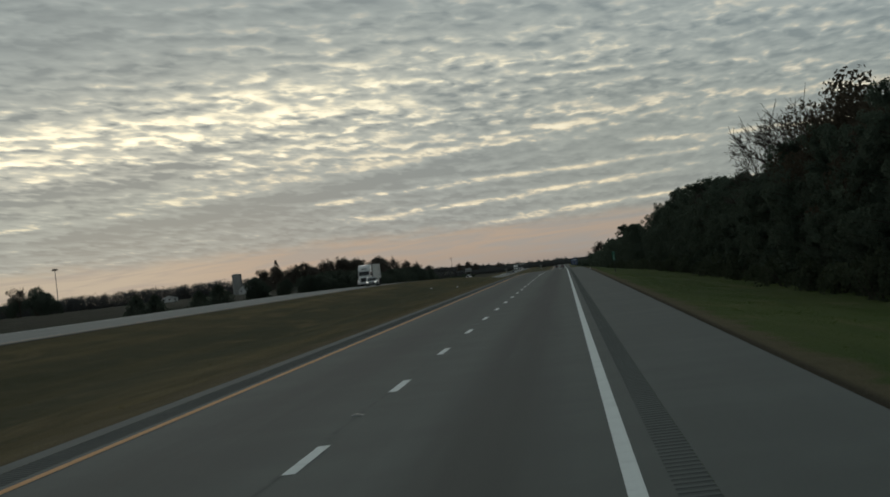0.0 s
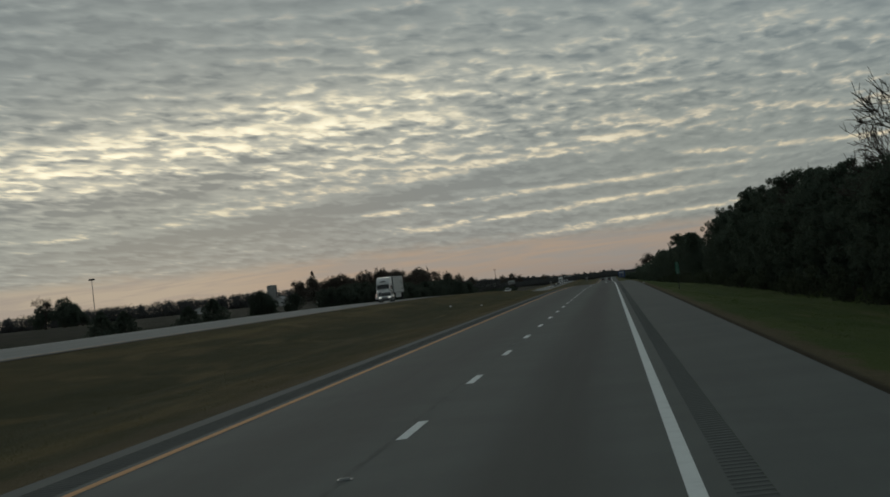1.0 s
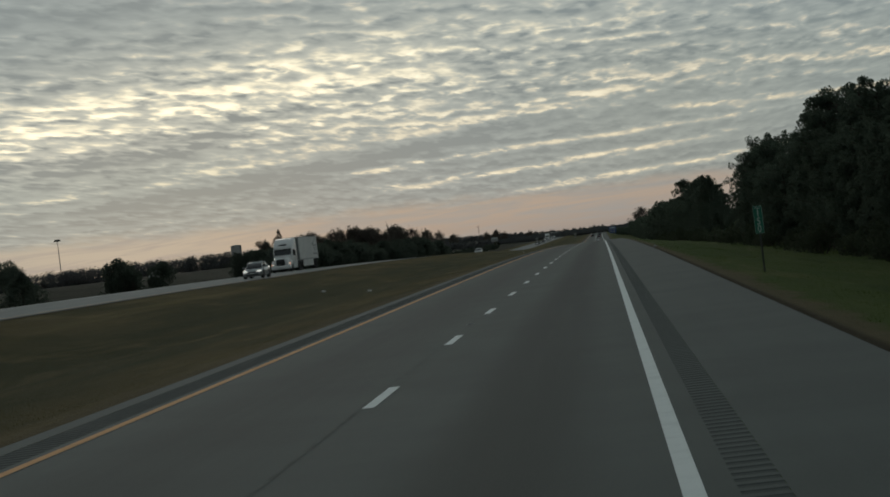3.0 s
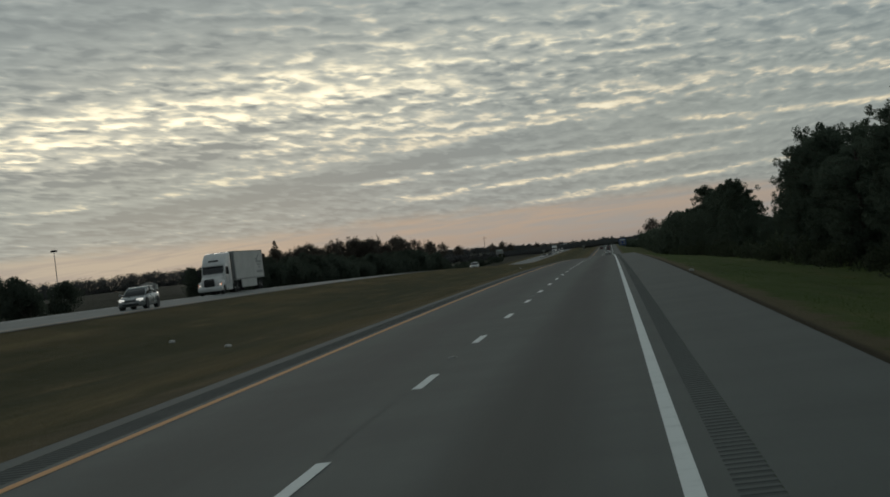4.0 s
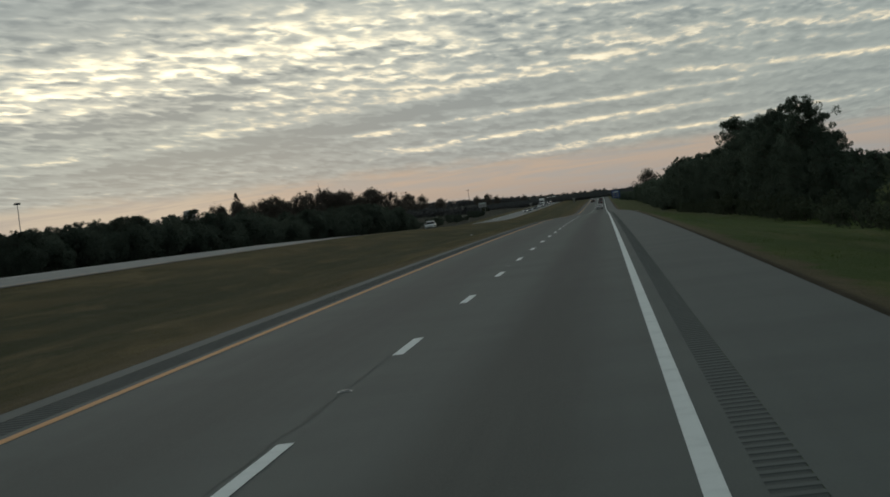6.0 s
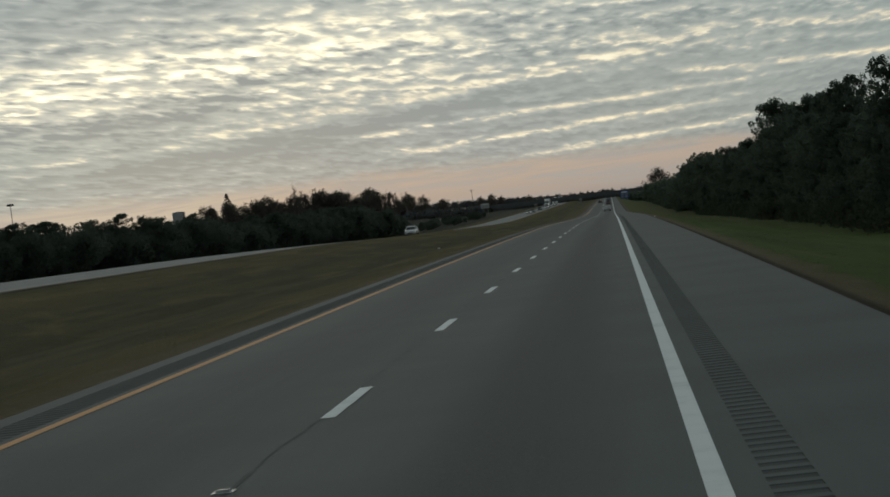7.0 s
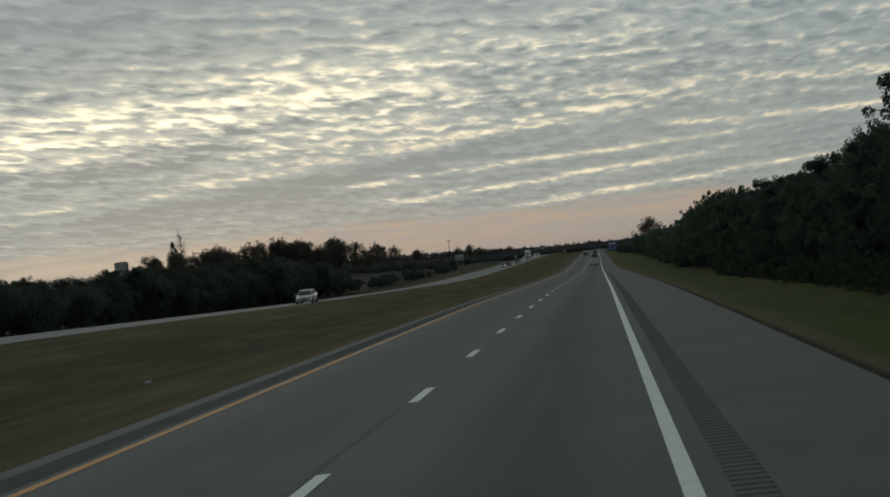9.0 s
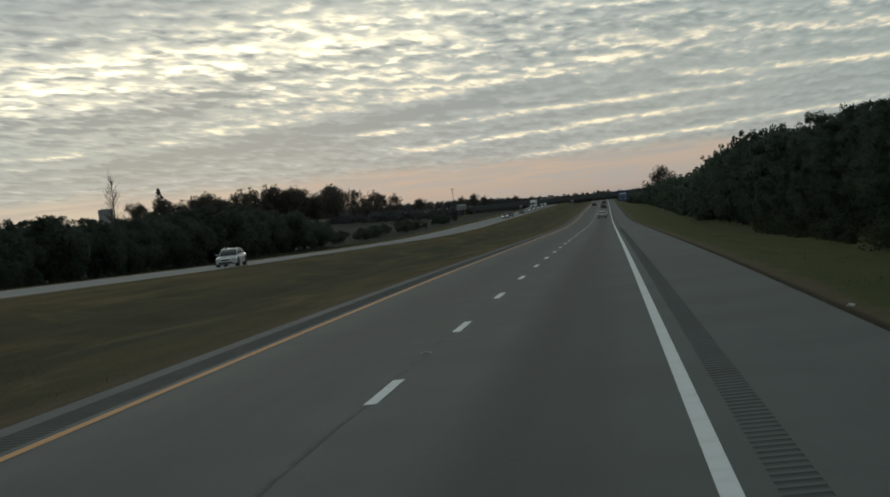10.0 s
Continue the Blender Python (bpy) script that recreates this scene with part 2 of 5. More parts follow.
def make_ground():
    m, n, bsdf = material("grass_and_soil")
    p = n.add("ShaderNodeNewGeometry").outputs["Position"]
    x, y, z = n.split(p)
    big = n.noise(n.vec(n.math("MULTIPLY", x, 0.16), n.math("MULTIPLY", y, 0.06), 0.0), 1.0, 4.0, 0.6)
    mid = n.noise(p, 0.9, 5.0, 0.65)
    small = n.noise(p, 9.0, 4.0, 0.7)
    wob = n.math("ADD", x, n.math("MULTIPLY", n.math("SUBTRACT", n.noise(p, 0.5, 4.0), 0.5), 1.6))
    median = n.mix(n.band(big, 0.36, 0.62), (0.054, 0.050, 0.012), (0.098, 0.077, 0.024))
    green = n.mix(n.band(big, 0.36, 0.62), (0.050, 0.088, 0.012), (0.072, 0.104, 0.020))
    field = n.mix(n.band(big, 0.36, 0.62), (0.015, 0.019, 0.010), (0.026, 0.027, 0.015))
    streak = n.noise(n.vec(n.math("MULTIPLY", x, 0.55), n.math("MULTIPLY", y, 0.022), 4.0), 1.0, 4.0, 0.6)
    median = n.mix(n.band(streak, 0.48, 0.72, 0.0, 0.7), median, (0.155, 0.122, 0.040))
    median = n.mix(n.band(streak, 0.45, 0.28, 0.0, 0.6), median, (0.040, 0.045, 0.010))
    ditch = n.math("MULTIPLY", n.band(wob, -19.0, -14.0), n.band(wob, -6.6, -9.5))
    median = n.mix(n.math("MULTIPLY", ditch, n.band(streak, 0.3, 0.6, 0.95, 0.55)), median, (0.036, 0.042, 0.010))
    straw = n.noise(n.vec(n.math("MULTIPLY", x, 0.35), n.math("MULTIPLY", y, 0.07), 9.0), 1.0, 5.0, 0.65, 0.6)
    median = n.mix(n.band(straw, 0.52, 0.70, 0.0, 0.55), median, (0.175, 0.132, 0.052))
    green = n.mix(n.band(straw, 0.54, 0.72, 0.0, 0.6), green, (0.150, 0.145, 0.055))
    green = n.mix(n.band(streak, 0.46, 0.30, 0.0, 0.5), green, (0.030, 0.050, 0.010))
    green = n.mix(n.math("MULTIPLY", n.band(y, 370.0, 450.0), n.band(mid, 0.35, 0.65, 0.3, 0.7)), green, (0.096, 0.092, 0.036))
    c = n.mix(n.band(wob, 0.0, 1.0), median, green)
    c = n.mix(n.band(wob, -33.0, -40.0), c, field)
    soil = n.mix(mid, (0.100, 0.074, 0.046), (0.185, 0.140, 0.090))
    right = n.math("MULTIPLY", n.band(wob, 5.2, 5.9), n.band(wob, 6.9, 6.3))
    left = n.math("MULTIPLY", n.band(wob, -4.0, -4.7), n.band(wob, -6.2, -5.2))
    c = n.mix(n.math("MULTIPLY", right, 0.75), c, soil)
    c = n.mix(n.math("MULTIPLY", left, 0.35), c, soil)
    # shadow line along each pavement edge, put into the ground colour
    c = n.mix(n.math("MULTIPLY", n.band(x, -4.85, -4.60), n.band(x, -4.2, -4.45, 0.0, 0.85)), c, (0.024, 0.020, 0.012))
    c = n.mix(n.math("MULTIPLY", n.band(x, 6.15, 5.93), n.band(x, 5.5, 5.75, 0.0, 0.85)), c, (0.028, 0.022, 0.014))
    c = n.mix(n.math("MULTIPLY", n.math("MULTIPLY", n.band(mid, 0.52, 0.78, 0.0, 0.22), n.band(wob, 6.0, 8.0, 1.0, 0.3)), n.band(wob, -36.0, -32.0, 0.2, 1.0)), c, (0.16, 0.135, 0.07))
    c = n.mix(n.band(small, 0.4, 0.75, 0.0, 0.4), c, (0.03, 0.032, 0.012))
    n.link(c, bsdf.inputs["Base Color"])
    bsdf.inputs["Roughness"].default_value = 0.95
    bsdf.inputs["Specular IOR Level"].default_value = 0.1
    bumped(n, bsdf, n.math("ADD", mid, small), 0.8, 0.12)
    return m


M_GROUND = make_ground()


def leaf_mat(name, a, b, c, through_light=0.45):
    """Foliage whose tone varies from leaf to leaf and tree to tree."""
    m, n, bsdf = material(name)
    leaf = n.add("ShaderNodeNewGeometry").outputs["Random Per Island"]
    whole = n.add("ShaderNodeObjectInfo").outputs["Random"]
    p = n.add("ShaderNodeTexCoord").outputs["Object"]
    col = n.mix(leaf, a, b)
    col = n.mix(n.math("MULTIPLY", n.band(n.noise(p, 0.7, 3.0), 0.4, 0.7), 0.6), col, c)
    col = n.mix(n.math("MULTIPLY", whole, 0.35), col, tuple(v * 0.6 for v in a))
    n.link(col, bsdf.inputs["Base Color"])
    bsdf.inputs["Roughness"].default_value = 1.0
    bsdf.inputs["Specular IOR Level"].default_value = 0.0
    thin = n.add("ShaderNodeBsdfTranslucent")
    n.link(col, thin.inputs[0])
    blend = n.add("ShaderNodeMixShader")
    blend.inputs[0].default_value = through_light
    n.link(bsdf.outputs[0], blend.inputs[1])
    n.link(thin.outputs[0], blend.inputs[2])
    n.link(blend.outputs[0], n.tree.nodes["Material Output"].inputs[0])
    return m


M_PINE = leaf_mat("pine_needles", (0.100, 0.130, 0.100), (0.120, 0.150, 0.113), (0.113, 0.140, 0.104), 0.6)
M_CEDAR = leaf_mat("cedar_foliage", (0.092, 0.116, 0.094), (0.110, 0.134, 0.102), (0.112, 0.122, 0.094), 0.6)
M_OAK = leaf_mat("rusty_autumn_leaves", (0.082, 0.074, 0.056), (0.11, 0.088, 0.064), (0.10, 0.08, 0.06))
M_BROWN = leaf_mat("brown_twigs_and_leaves", (0.135, 0.122, 0.106), (0.170, 0.142, 0.118), (0.125, 0.128, 0.106))
# distance haze over the far woods is put into this pale blue-grey
M_FAR = leaf_mat("far_woods_hazed", (0.128, 0.136, 0.138), (0.150, 0.152, 0.150), (0.142, 0.140, 0.138))
M_BRUSH = leaf_mat("dry_brush", (0.07, 0.09, 0.06), (0.085, 0.10, 0.066), (0.08, 0.088, 0.06))
M_GRASS_DRY = leaf_mat("dry_grass", (0.105, 0.094, 0.024), (0.15, 0.122, 0.038), (0.09, 0.084, 0.02))
M_GRASS_GREEN = leaf_mat("green_grass", (0.075, 0.135, 0.02), (0.105, 0.165, 0.03), (0.12, 0.145, 0.03))
M_BARK = rough_mat("bark", (0.06, 0.05, 0.04), (0.10, 0.085, 0.07), 3.0, 0.95, bump=0.8, dist=0.03)

# ---- ground heights ----
GY = np.arange(-400, 5000, 2.0)


def profile(stations, grades):
    """Heights along the road from its grades, level with the start."""
    g = np.interp(GY, stations, grades)
    z = np.concatenate([[0], np.cumsum(g[1:] + g[:-1])])
    return z - np.interp(0, GY, z)


GZ = profile([-1e4, 200, 330, 420, 470, 600, 760, 1e5], [0, 0, -0.0056, -0.0082, -0.0122, -0.0122, 0, 0])
# the wood's own ground, which follows the hill more gently
WOOD_Z = profile([-1e4, 200, 330, 420, 700, 1200, 1600, 1e5], [0, 0, -0.0056, -0.007, -0.008, -0.005, 0, 0])


def zr(y):
    """Height of the eastbound road along its length."""
    return np.interp(y, GY, GZ)


CROSS_X = [-3000, -600, -300, -200, -120, -60, -40, -36.0, -34.2, -33.8, -21.8, -21.4, -19.8, -12, -6.5, -4.6, -4.2, 5.5, 5.95, 7.3, 10, 14, 18, 26, 60, 300, 3000]
CROSS_Z = [6, 6, 3.8, 2.8, 1.5, 0.6, 0.55, 0.85, 1.06, 0.85, 0.65, 0.82, 0.62, -0.42, -0.22, -0.05, -0.2, -0.2, -0.05, -0.22, -0.75, -1.5, -1.9, -1.8, -1.0, 1.0, 3]


def west_drop(y):
    """How far the opposite carriageway sinks below this one on the downhill."""
    return np.interp(y, [420, 560, 900], [0, -0.45, -0.6])


def west_edge(y):
    """The opposite carriageway's outer edge: it narrows past the crest."""
    return np.interp(y, [330, 480], [-34.0, -30.0])


def ground_z(x, y):
    near = np.interp(x, [-400, -150, -70, 90, 400], [0, 0.2, 1, 1, 0.4])
    bed = np.interp(x, [-60, -35, -21.8, -20.2], [0, 1, 1, 0])
    return np.interp(x, CROSS_X, CROSS_Z) + zr(y) * near + bed * west_drop(y)


def mesh_object(name, verts, faces, mats, parent=None, smooth=False):
    me = bpy.data.meshes.new(name)
    me.from_pydata([tuple(v) for v in verts], [], faces)
    for m in mats if isinstance(mats, (list, tuple)) else [mats]:
        me.materials.append(m)
    if smooth:
        me.polygons.foreach_set("use_smooth", [True] * len(me.polygons))
    me.update()
    ob = new(name, me)
    if parent:
        ob.parent = parent
    return ob


def grid(name, xs, ys, zf, mat, parent=None, smooth=True):
    X, Y = np.meshgrid(xs, ys)
    Z = zf(X, Y)
    v = np.stack([X.ravel(), Y.ravel(), Z.ravel()], 1)
    nx = len(xs)
    f = [(j * nx + i, j * nx + i + 1, (j + 1) * nx + i + 1, (j + 1) * nx + i) for j in range(len(ys) - 1) for i in range(nx - 1)]
    return mesh_object(name, v, f, mat, parent, smooth)


gx = np.unique(np.concatenate([[-3000, -2000, -1300, -900, -600, -450, -350, -250, -180, -120, -90, -70, -60, -50, -45], np.arange(-40, 30.1, 1.0),
                               CROSS_X, [34, 40, 60, 100, 180, 300, 700, 1500, 3000]]))
gy = np.concatenate([[-400, -200, -100, -50], np.arange(-20, 700, 3.0), np.arange(700, 1600, 15.0), np.arange(1600, 4600, 200.0)])
ROUGHX = [-3000, -60, -40, -35, -33.8, -21, -20, -6, -4.7, 6.2, 8, 20, 60, 3000]
ROUGHZ = [0.5, 0.25, 0.12, 0.02, 0, 0, 0.05, 0.04, 0, 0, 0.05, 0.12, 0.3, 0.5]


def bumpy_z(X, Y):
    r = np.random.default_rng(3).normal(0, 1, X.shape)
    return ground_z(X, Y) + r * np.interp(X, ROUGHX, ROUGHZ) * 0.5


ground = grid("ground", gx, gy, bumpy_z, M_GROUND)
tagged(ground, "rolling roadside ground of dry and green grass", "ground", kind="structure")

# ---- eastbound road: strips with a gap for the milled rumble strips ----
STEP, DASH, LINE = 10.85, 2.71, 0.148
road_y = np.concatenate([[-120, -60, -20], np.arange(0, 1344, 4.0)])


def flat_strip(name, x0, x1, ys, lift, mat, parent=None, base=0.0):
    return grid(name, np.linspace(x0, x1, 3), ys, lambda X, Y: zr(Y) + base + lift, mat, parent)


road = flat_strip("road", -3.56, 3.52, road_y, 0.0, M_ROAD)
tagged(road, "worn grey asphalt carriageway with two lanes", "road", kind="structure")
shoulder = flat_strip("shoulder", 3.82, 5.78, road_y, 0.0, M_ROAD)
tagged(shoulder, "wide paved grey asphalt shoulder", "road shoulder", kind="structure")
inner = flat_strip("inner_shoulder", -4.46, -4.10, road_y, 0.0, M_ROAD)
tagged(inner, "narrow paved asphalt shoulder beside the median", "road shoulder", kind="structure")


def rumble(name, x0, x1, y0, y1, flat, groove, pitch=0.271):
    """A milled strip: a row of shallow rounded grooves across, with narrow flats between."""
    prof = [(0.0, 0.0), (0.105, 0.0), (0.122, -0.005), (0.185, -0.008), (0.252, -0.005)]
    ys, zs = [], []
    for k in range(int((y1 - y0) / pitch)):
        for a, b in prof:
            ys.append(y0 + k * pitch + a)
            zs.append(b)
    ys, zs = np.array(ys), np.array(zs)
    X = np.tile([x0, x1], len(ys))
    v = np.stack([X, np.repeat(ys, 2), np.repeat(zs + zr(ys), 2)], 1)
    f = [(2 * i, 2 * i + 1, 2 * i + 3, 2 * i + 2) for i in range(len(ys) - 1)]
    ob = mesh_object(name, v, f, [flat, groove])
    ob.data.polygons.foreach_set("material_index", [0 if i % 5 == 0 else 1 for i in range(len(f))])
    return ob


for a, b, flat, groove in ((3.52, 3.82, M_ROAD, M_RUMBLE), (-4.10, -3.56, M_RUMBLE, M_STRIP)):
    near = rumble("rumble_strip", a, b, -10.0, 560.0, flat, groove)
    tagged(near, "dark milled rumble strip of close cross grooves", "rumble strip", group="rumble strips", kind="structure")
    far = flat_strip("rumble_strip_far", a, b, np.arange(560, 1340, 6.0), -0.004, groove)
    tagged(far, "dark milled rumble strip running into the distance", "rumble strip", kind="structure")

flat_strip("edge_line", 3.24 - LINE / 2, 3.24 + LINE / 2, road_y, 0.005, M_WHITE_LINE, road)
flat_strip("median_line", -3.345 - LINE / 2, -3.345 + LINE / 2, road_y, 0.005, M_YELLOW_LINE, road)

# ---- westbound road across the median ----
def west_z(X, Y):
    """The far carriageway, tilted a little towards the median."""
    return zr(Y) + 0.86 + (-21.6 - X) * 0.021 + west_drop(Y)


def west_strip(name, x0, x1, lift, mat, parent=None):
    """A strip along the far carriageway; x0 and x1 are taken where it is widest."""
    v = []
    for y in road_y:
        squeeze = (float(west_edge(y)) + 22.25) / (-34.0 + 22.25)
        for x in np.linspace(x0, x1, 3):
            x = x if x > -22.25 else -22.25 + (x + 22.25) * squeeze
            v.append((x, y, float(west_z(x, y)) + lift))
    f = [(3 * j + i, 3 * j + i + 1, 3 * j + i + 4, 3 * j + i + 3) for j in range(len(road_y) - 1) for i in (0, 1)]
    return mesh_object(name, v, f, mat, parent, True)


road_west = west_strip("road_west", -34.0, -22.25, 0.0, M_ROAD_WEST)
shoulder_west = west_strip("shoulder_west", -22.25, -21.5, -0.004, M_DARK_SHOULDER)
tagged(shoulder_west, "dark narrow shoulder along the far carriageway", "road shoulder", kind="structure")
tagged(road_west, "pale weathered asphalt opposite carriageway beyond the median", "road", kind="structure")
west_strip("edge_line", -33.17, -33.04, 0.005, M_WHITE_LINE, road_west)
west_strip("median_line", -22.77, -22.64, 0.005, M_YELLOW_LINE, road_west)


# ---- trees ----
def limb(verts, faces, a, b, ra, rb, sides=6):
    """A tapered limb from a to b."""
    a, b = Vector(a), Vector(b)
    d = (b - a).normalized()
    s = d.orthogonal().normalized()
    t = d.cross(s)
    k = len(verts)
    for c, r in ((a, ra), (b, rb)):
        for i in range(sides):
            q = 2 * math.pi * i / sides
            verts.append(c + r * (math.cos(q) * s + math.sin(q) * t))
    for i in range(sides):
        j = (i + 1) % sides
        faces.append((k + i, k + j, k + sides + j, k + sides + i))


def leaves(centres, size, rnd, wide=0.55, rise=0.0):
    """Small kite-shaped leaf clumps, one at each centre, at random turns."""
    n = len(centres)
    u = rnd.normal(size=(n, 3))
    u[:, 2] += rise
    u /= np.linalg.norm(u, axis=1, keepdims=True)
    v = rnd.normal(size=(n, 3))
    v -= (v * u).sum(1, keepdims=True) * u
    v /= np.linalg.norm(v, axis=1, keepdims=True)
    s = size * rnd.uniform(0.55, 1.35, (n, 1))
    c = np.asarray(centres)
    pts = np.stack([c - u * s, c - v * s * wide, c + u * s, c + v * s * wide], 1).reshape(-1, 3)
    fac = [(4 * i, 4 * i + 1, 4 * i + 2, 4 * i + 3) for i in range(n)]
    return pts, fac


def blob_points(rnd, centre, radius, n, squash=0.8):
    """Points that fill a clump, denser towards its skin."""
    d = rnd.normal(size=(n, 3))
    d /= np.linalg.norm(d, axis=1, keepdims=True)
    r = radius * rnd.uniform(0.25, 1.0, (n, 1)) ** 0.5
    p = d * r
    p[:, 2] *= squash
    return p + np.asarray(centre)


def make_tree(name, label, seed, height, spread, kind, count, leaf, mat, category="tree"):
    """A tree at the origin: tapered trunk with limbs, and a crown of many small clumps."""
    rnd = np.random.default_rng(seed)
    thing = new(name)
    tv, tf = [], []
    pts = []
    r0 = height * 0.016 + 0.04
    if kind == "pine":
        limb(tv, tf, (0, 0, -0.3), (0, 0, height * 0.55), r0, r0 * 0.7, 8)
        limb(tv, tf, (0, 0, height * 0.55), (0.1, 0, height * 0.97), r0 * 0.7, 0.03, 6)
        low = 0.08
        core = blob_points(rnd, (0, 0, 0), 1.0, count // 5, 1.0) * np.array([spread * 0.62, spread * 0.62, height * 0.42])
        pts.append(core + np.array([0, 0, height * 0.48]))
        nb = 64
        for i in range(nb):
            f = low + (0.97 - low) * (i + rnd.uniform(0, 0.8)) / nb
            z = height * f
            a = rnd.uniform(0, 6.283)
            reach = spread * (0.16 + 0.95 * math.sin(math.pi * min(1, (1 - f) * 0.92 + 0.06)) ** 0.7) * rnd.uniform(0.6, 1.12)
            e = (reach * math.cos(a), reach * math.sin(a), z + reach * 0.22)
            limb(tv, tf, (0, 0, z - 0.2), e, 0.05, 0.015, 4)
            for k in range(4):
                q = 0.34 + 0.22 * k
                o = rnd.normal(0, 0.15, 3)
                size = rnd.uniform(0.22, 0.42) * spread / 2.6
                pts.append(blob_points(rnd, (e[0] * q + o[0], e[1] * q + o[1], z + reach * 0.22 * q + o[2]), size, count // (nb * 4), 0.95))
    elif kind == "round":
        fork = height * 0.25
        limb(tv, tf, (0, 0, -0.3), (0, 0, fork), r0 * 1.3, r0, 8)
        nb = 17
        for i in range(nb):
            a = 6.283 * i * 0.618 + rnd.uniform(-0.3, 0.3)
            f = (i + 0.5) / nb
            z = height * (0.30 + 0.60 * f)
            reach = spread * math.sin(math.pi * (0.22 + 0.72 * f)) * rnd.uniform(0.55, 1.05)
            e = (reach * math.cos(a), reach * math.sin(a), z)
            mid = (e[0] * 0.35, e[1] * 0.35, fork + (z - fork) * 0.6)
            limb(tv, tf, (0, 0, fork * 0.95), mid, r0 * 0.55, r0 * 0.3, 5)
            limb(tv, tf, mid, e, r0 * 0.3, 0.02, 5)
            for k in range(3):
                o = rnd.normal(0, spread * 0.16, 3)
                pts.append(blob_points(rnd, (e[0] + o[0], e[1] + o[1], e[2] + o[2]), spread * rnd.uniform(0.26, 0.44), count // (nb * 3), 0.8))
        pts.append(blob_points(rnd, (0, 0, height * 0.62), spread * 0.72, count // 4, 1.1))
    elif kind == "cone":
        limb(tv, tf, (0, 0, -0.3), (0, 0, height * 0.95), r0, 0.02, 6)
        n = count
        f = rnd.uniform(0, 1, n) ** 1.35
        a = rnd.uniform(0, 6.283, n)
        lump = 1 + 0.25 * np.sin(a * 3 + f * 9) + 0.15 * np.sin(a * 5 - f * 17)
        r = spread * (1 - f) ** 0.75 * np.sqrt(rnd.uniform(0.15, 1, n)) * lump
        pts.append(np.stack([r * np.cos(a), r * np.sin(a), height * (0.03 + 0.97 * f)], 1))
    elif kind == "bush":
        for i in range(5):
            a = 6.283 * i / 5 + rnd.uniform(-0.4, 0.4)
            limb(tv, tf, (0, 0, -0.2), (spread * 0.6 * math.cos(a), spread * 0.6 * math.sin(a), height * 0.6), 0.05, 0.015, 5)
        nb = 13
        for i in range(nb):
            a, q = rnd.uniform(0, 6.283), rnd.uniform(0.1, 0.85)
            z = height * rnd.uniform(0.18, 0.82) * (1 - 0.35 * q)
            pts.append(blob_points(rnd, (spread * q * math.cos(a), spread * q * math.sin(a), z), spread * rnd.uniform(0.28, 0.46), count // nb, 0.85))
    elif kind == "bare":
        def grow(a, d, length, r, depth):
            b = Vector(a) + Vector(d) * length
            limb(tv, tf, a, b, max(r, 0.013), max(r * 0.62, 0.009), 5 if depth < 2 else 3)
            if depth >= 6:
                return
            for k in range(3 if depth < 5 else 2):
                turn = Vector(rnd.normal(0, 0.42, 3))
                nd = (Vector(d) + turn + Vector((0, 0, 0.12))).normalized()
                start = Vector(a).lerp(b, rnd.uniform(0.55, 1.0))
                grow(start, nd, length * rnd.uniform(0.6, 0.82), r * 0.58, depth + 1)
        top = Vector((0, 0, height * 0.3))
        limb(tv, tf, (0, 0, -0.3), top, r0 * 0.9, r0 * 0.6, 7)
        for k in range(6):
            a = 6.283 * k / 6 + rnd.uniform(-0.4, 0.4)
            sp = spread / height * 1.6
            grow(top * rnd.uniform(0.75, 1.0), Vector((sp * math.cos(a), sp * math.sin(a), 1)).normalized(), height * 0.2, r0 * 0.36, 1)
        if count:
            ends = np.array([tuple(v) for v in tv[-len(tv) // 2::3]])
            pick = rnd.integers(0, len(ends), count)
            pts.append(ends[pick] + rnd.normal(0, 0.25, (count, 3)))
    elif kind == "wisp":
        # one straight leader with thin side shoots that rise steeply
        limb(tv, tf, (0, 0, -0.3), (0, 0, height * 0.6), r0 * 0.7, r0 * 0.4, 6)
        limb(tv, tf, (0, 0, height * 0.6), (0.06, 0.02, height), r0 * 0.4, 0.012, 5)
        for i in range(46):
            f = 0.16 + 0.80 * (i + rnd.uniform(0, 0.7)) / 46
            a = rnd.uniform(0, 6.283)
            reach = spread * (1.08 - f) * rnd.uniform(0.55, 1.1)
            b = Vector((0, 0, height * f))
            e = b + Vector((reach * math.cos(a), reach * math.sin(a), reach * rnd.uniform(0.7, 1.4)))
            limb(tv, tf, b, e, 0.04, 0.014, 4)
            for k in range(5):
                q = b.lerp(e, rnd.uniform(0.3, 0.95))
                limb(tv, tf, q, q + Vector(rnd.normal(0, 0.35, 3)) + Vector((0, 0, 0.45)), 0.016, 0.01, 3)
    if tv:
        mesh_object("trunk", tv, tf, M_BARK, thing)
    if pts:
        p = np.concatenate(pts)
        p[:, 2] = np.maximum(p[:, 2], 0.06)
        lv, lf = leaves(p, leaf, rnd, 0.60, 0.9) if kind == "pine" else leaves(p, leaf, rnd)
        mesh_object("crown", lv, lf, mat, thing)
    return tagged(thing, label, category)


def place(x, y, s=1.0, turn=0.0, tall=1.0, sink=0.1):
    return Matrix.Translation((x, y, float(ground_z(x, y)) - sink)) @ Matrix.Rotation(turn, 4, "Z") @ Matrix.Diagonal((s, s, s * tall, 1))


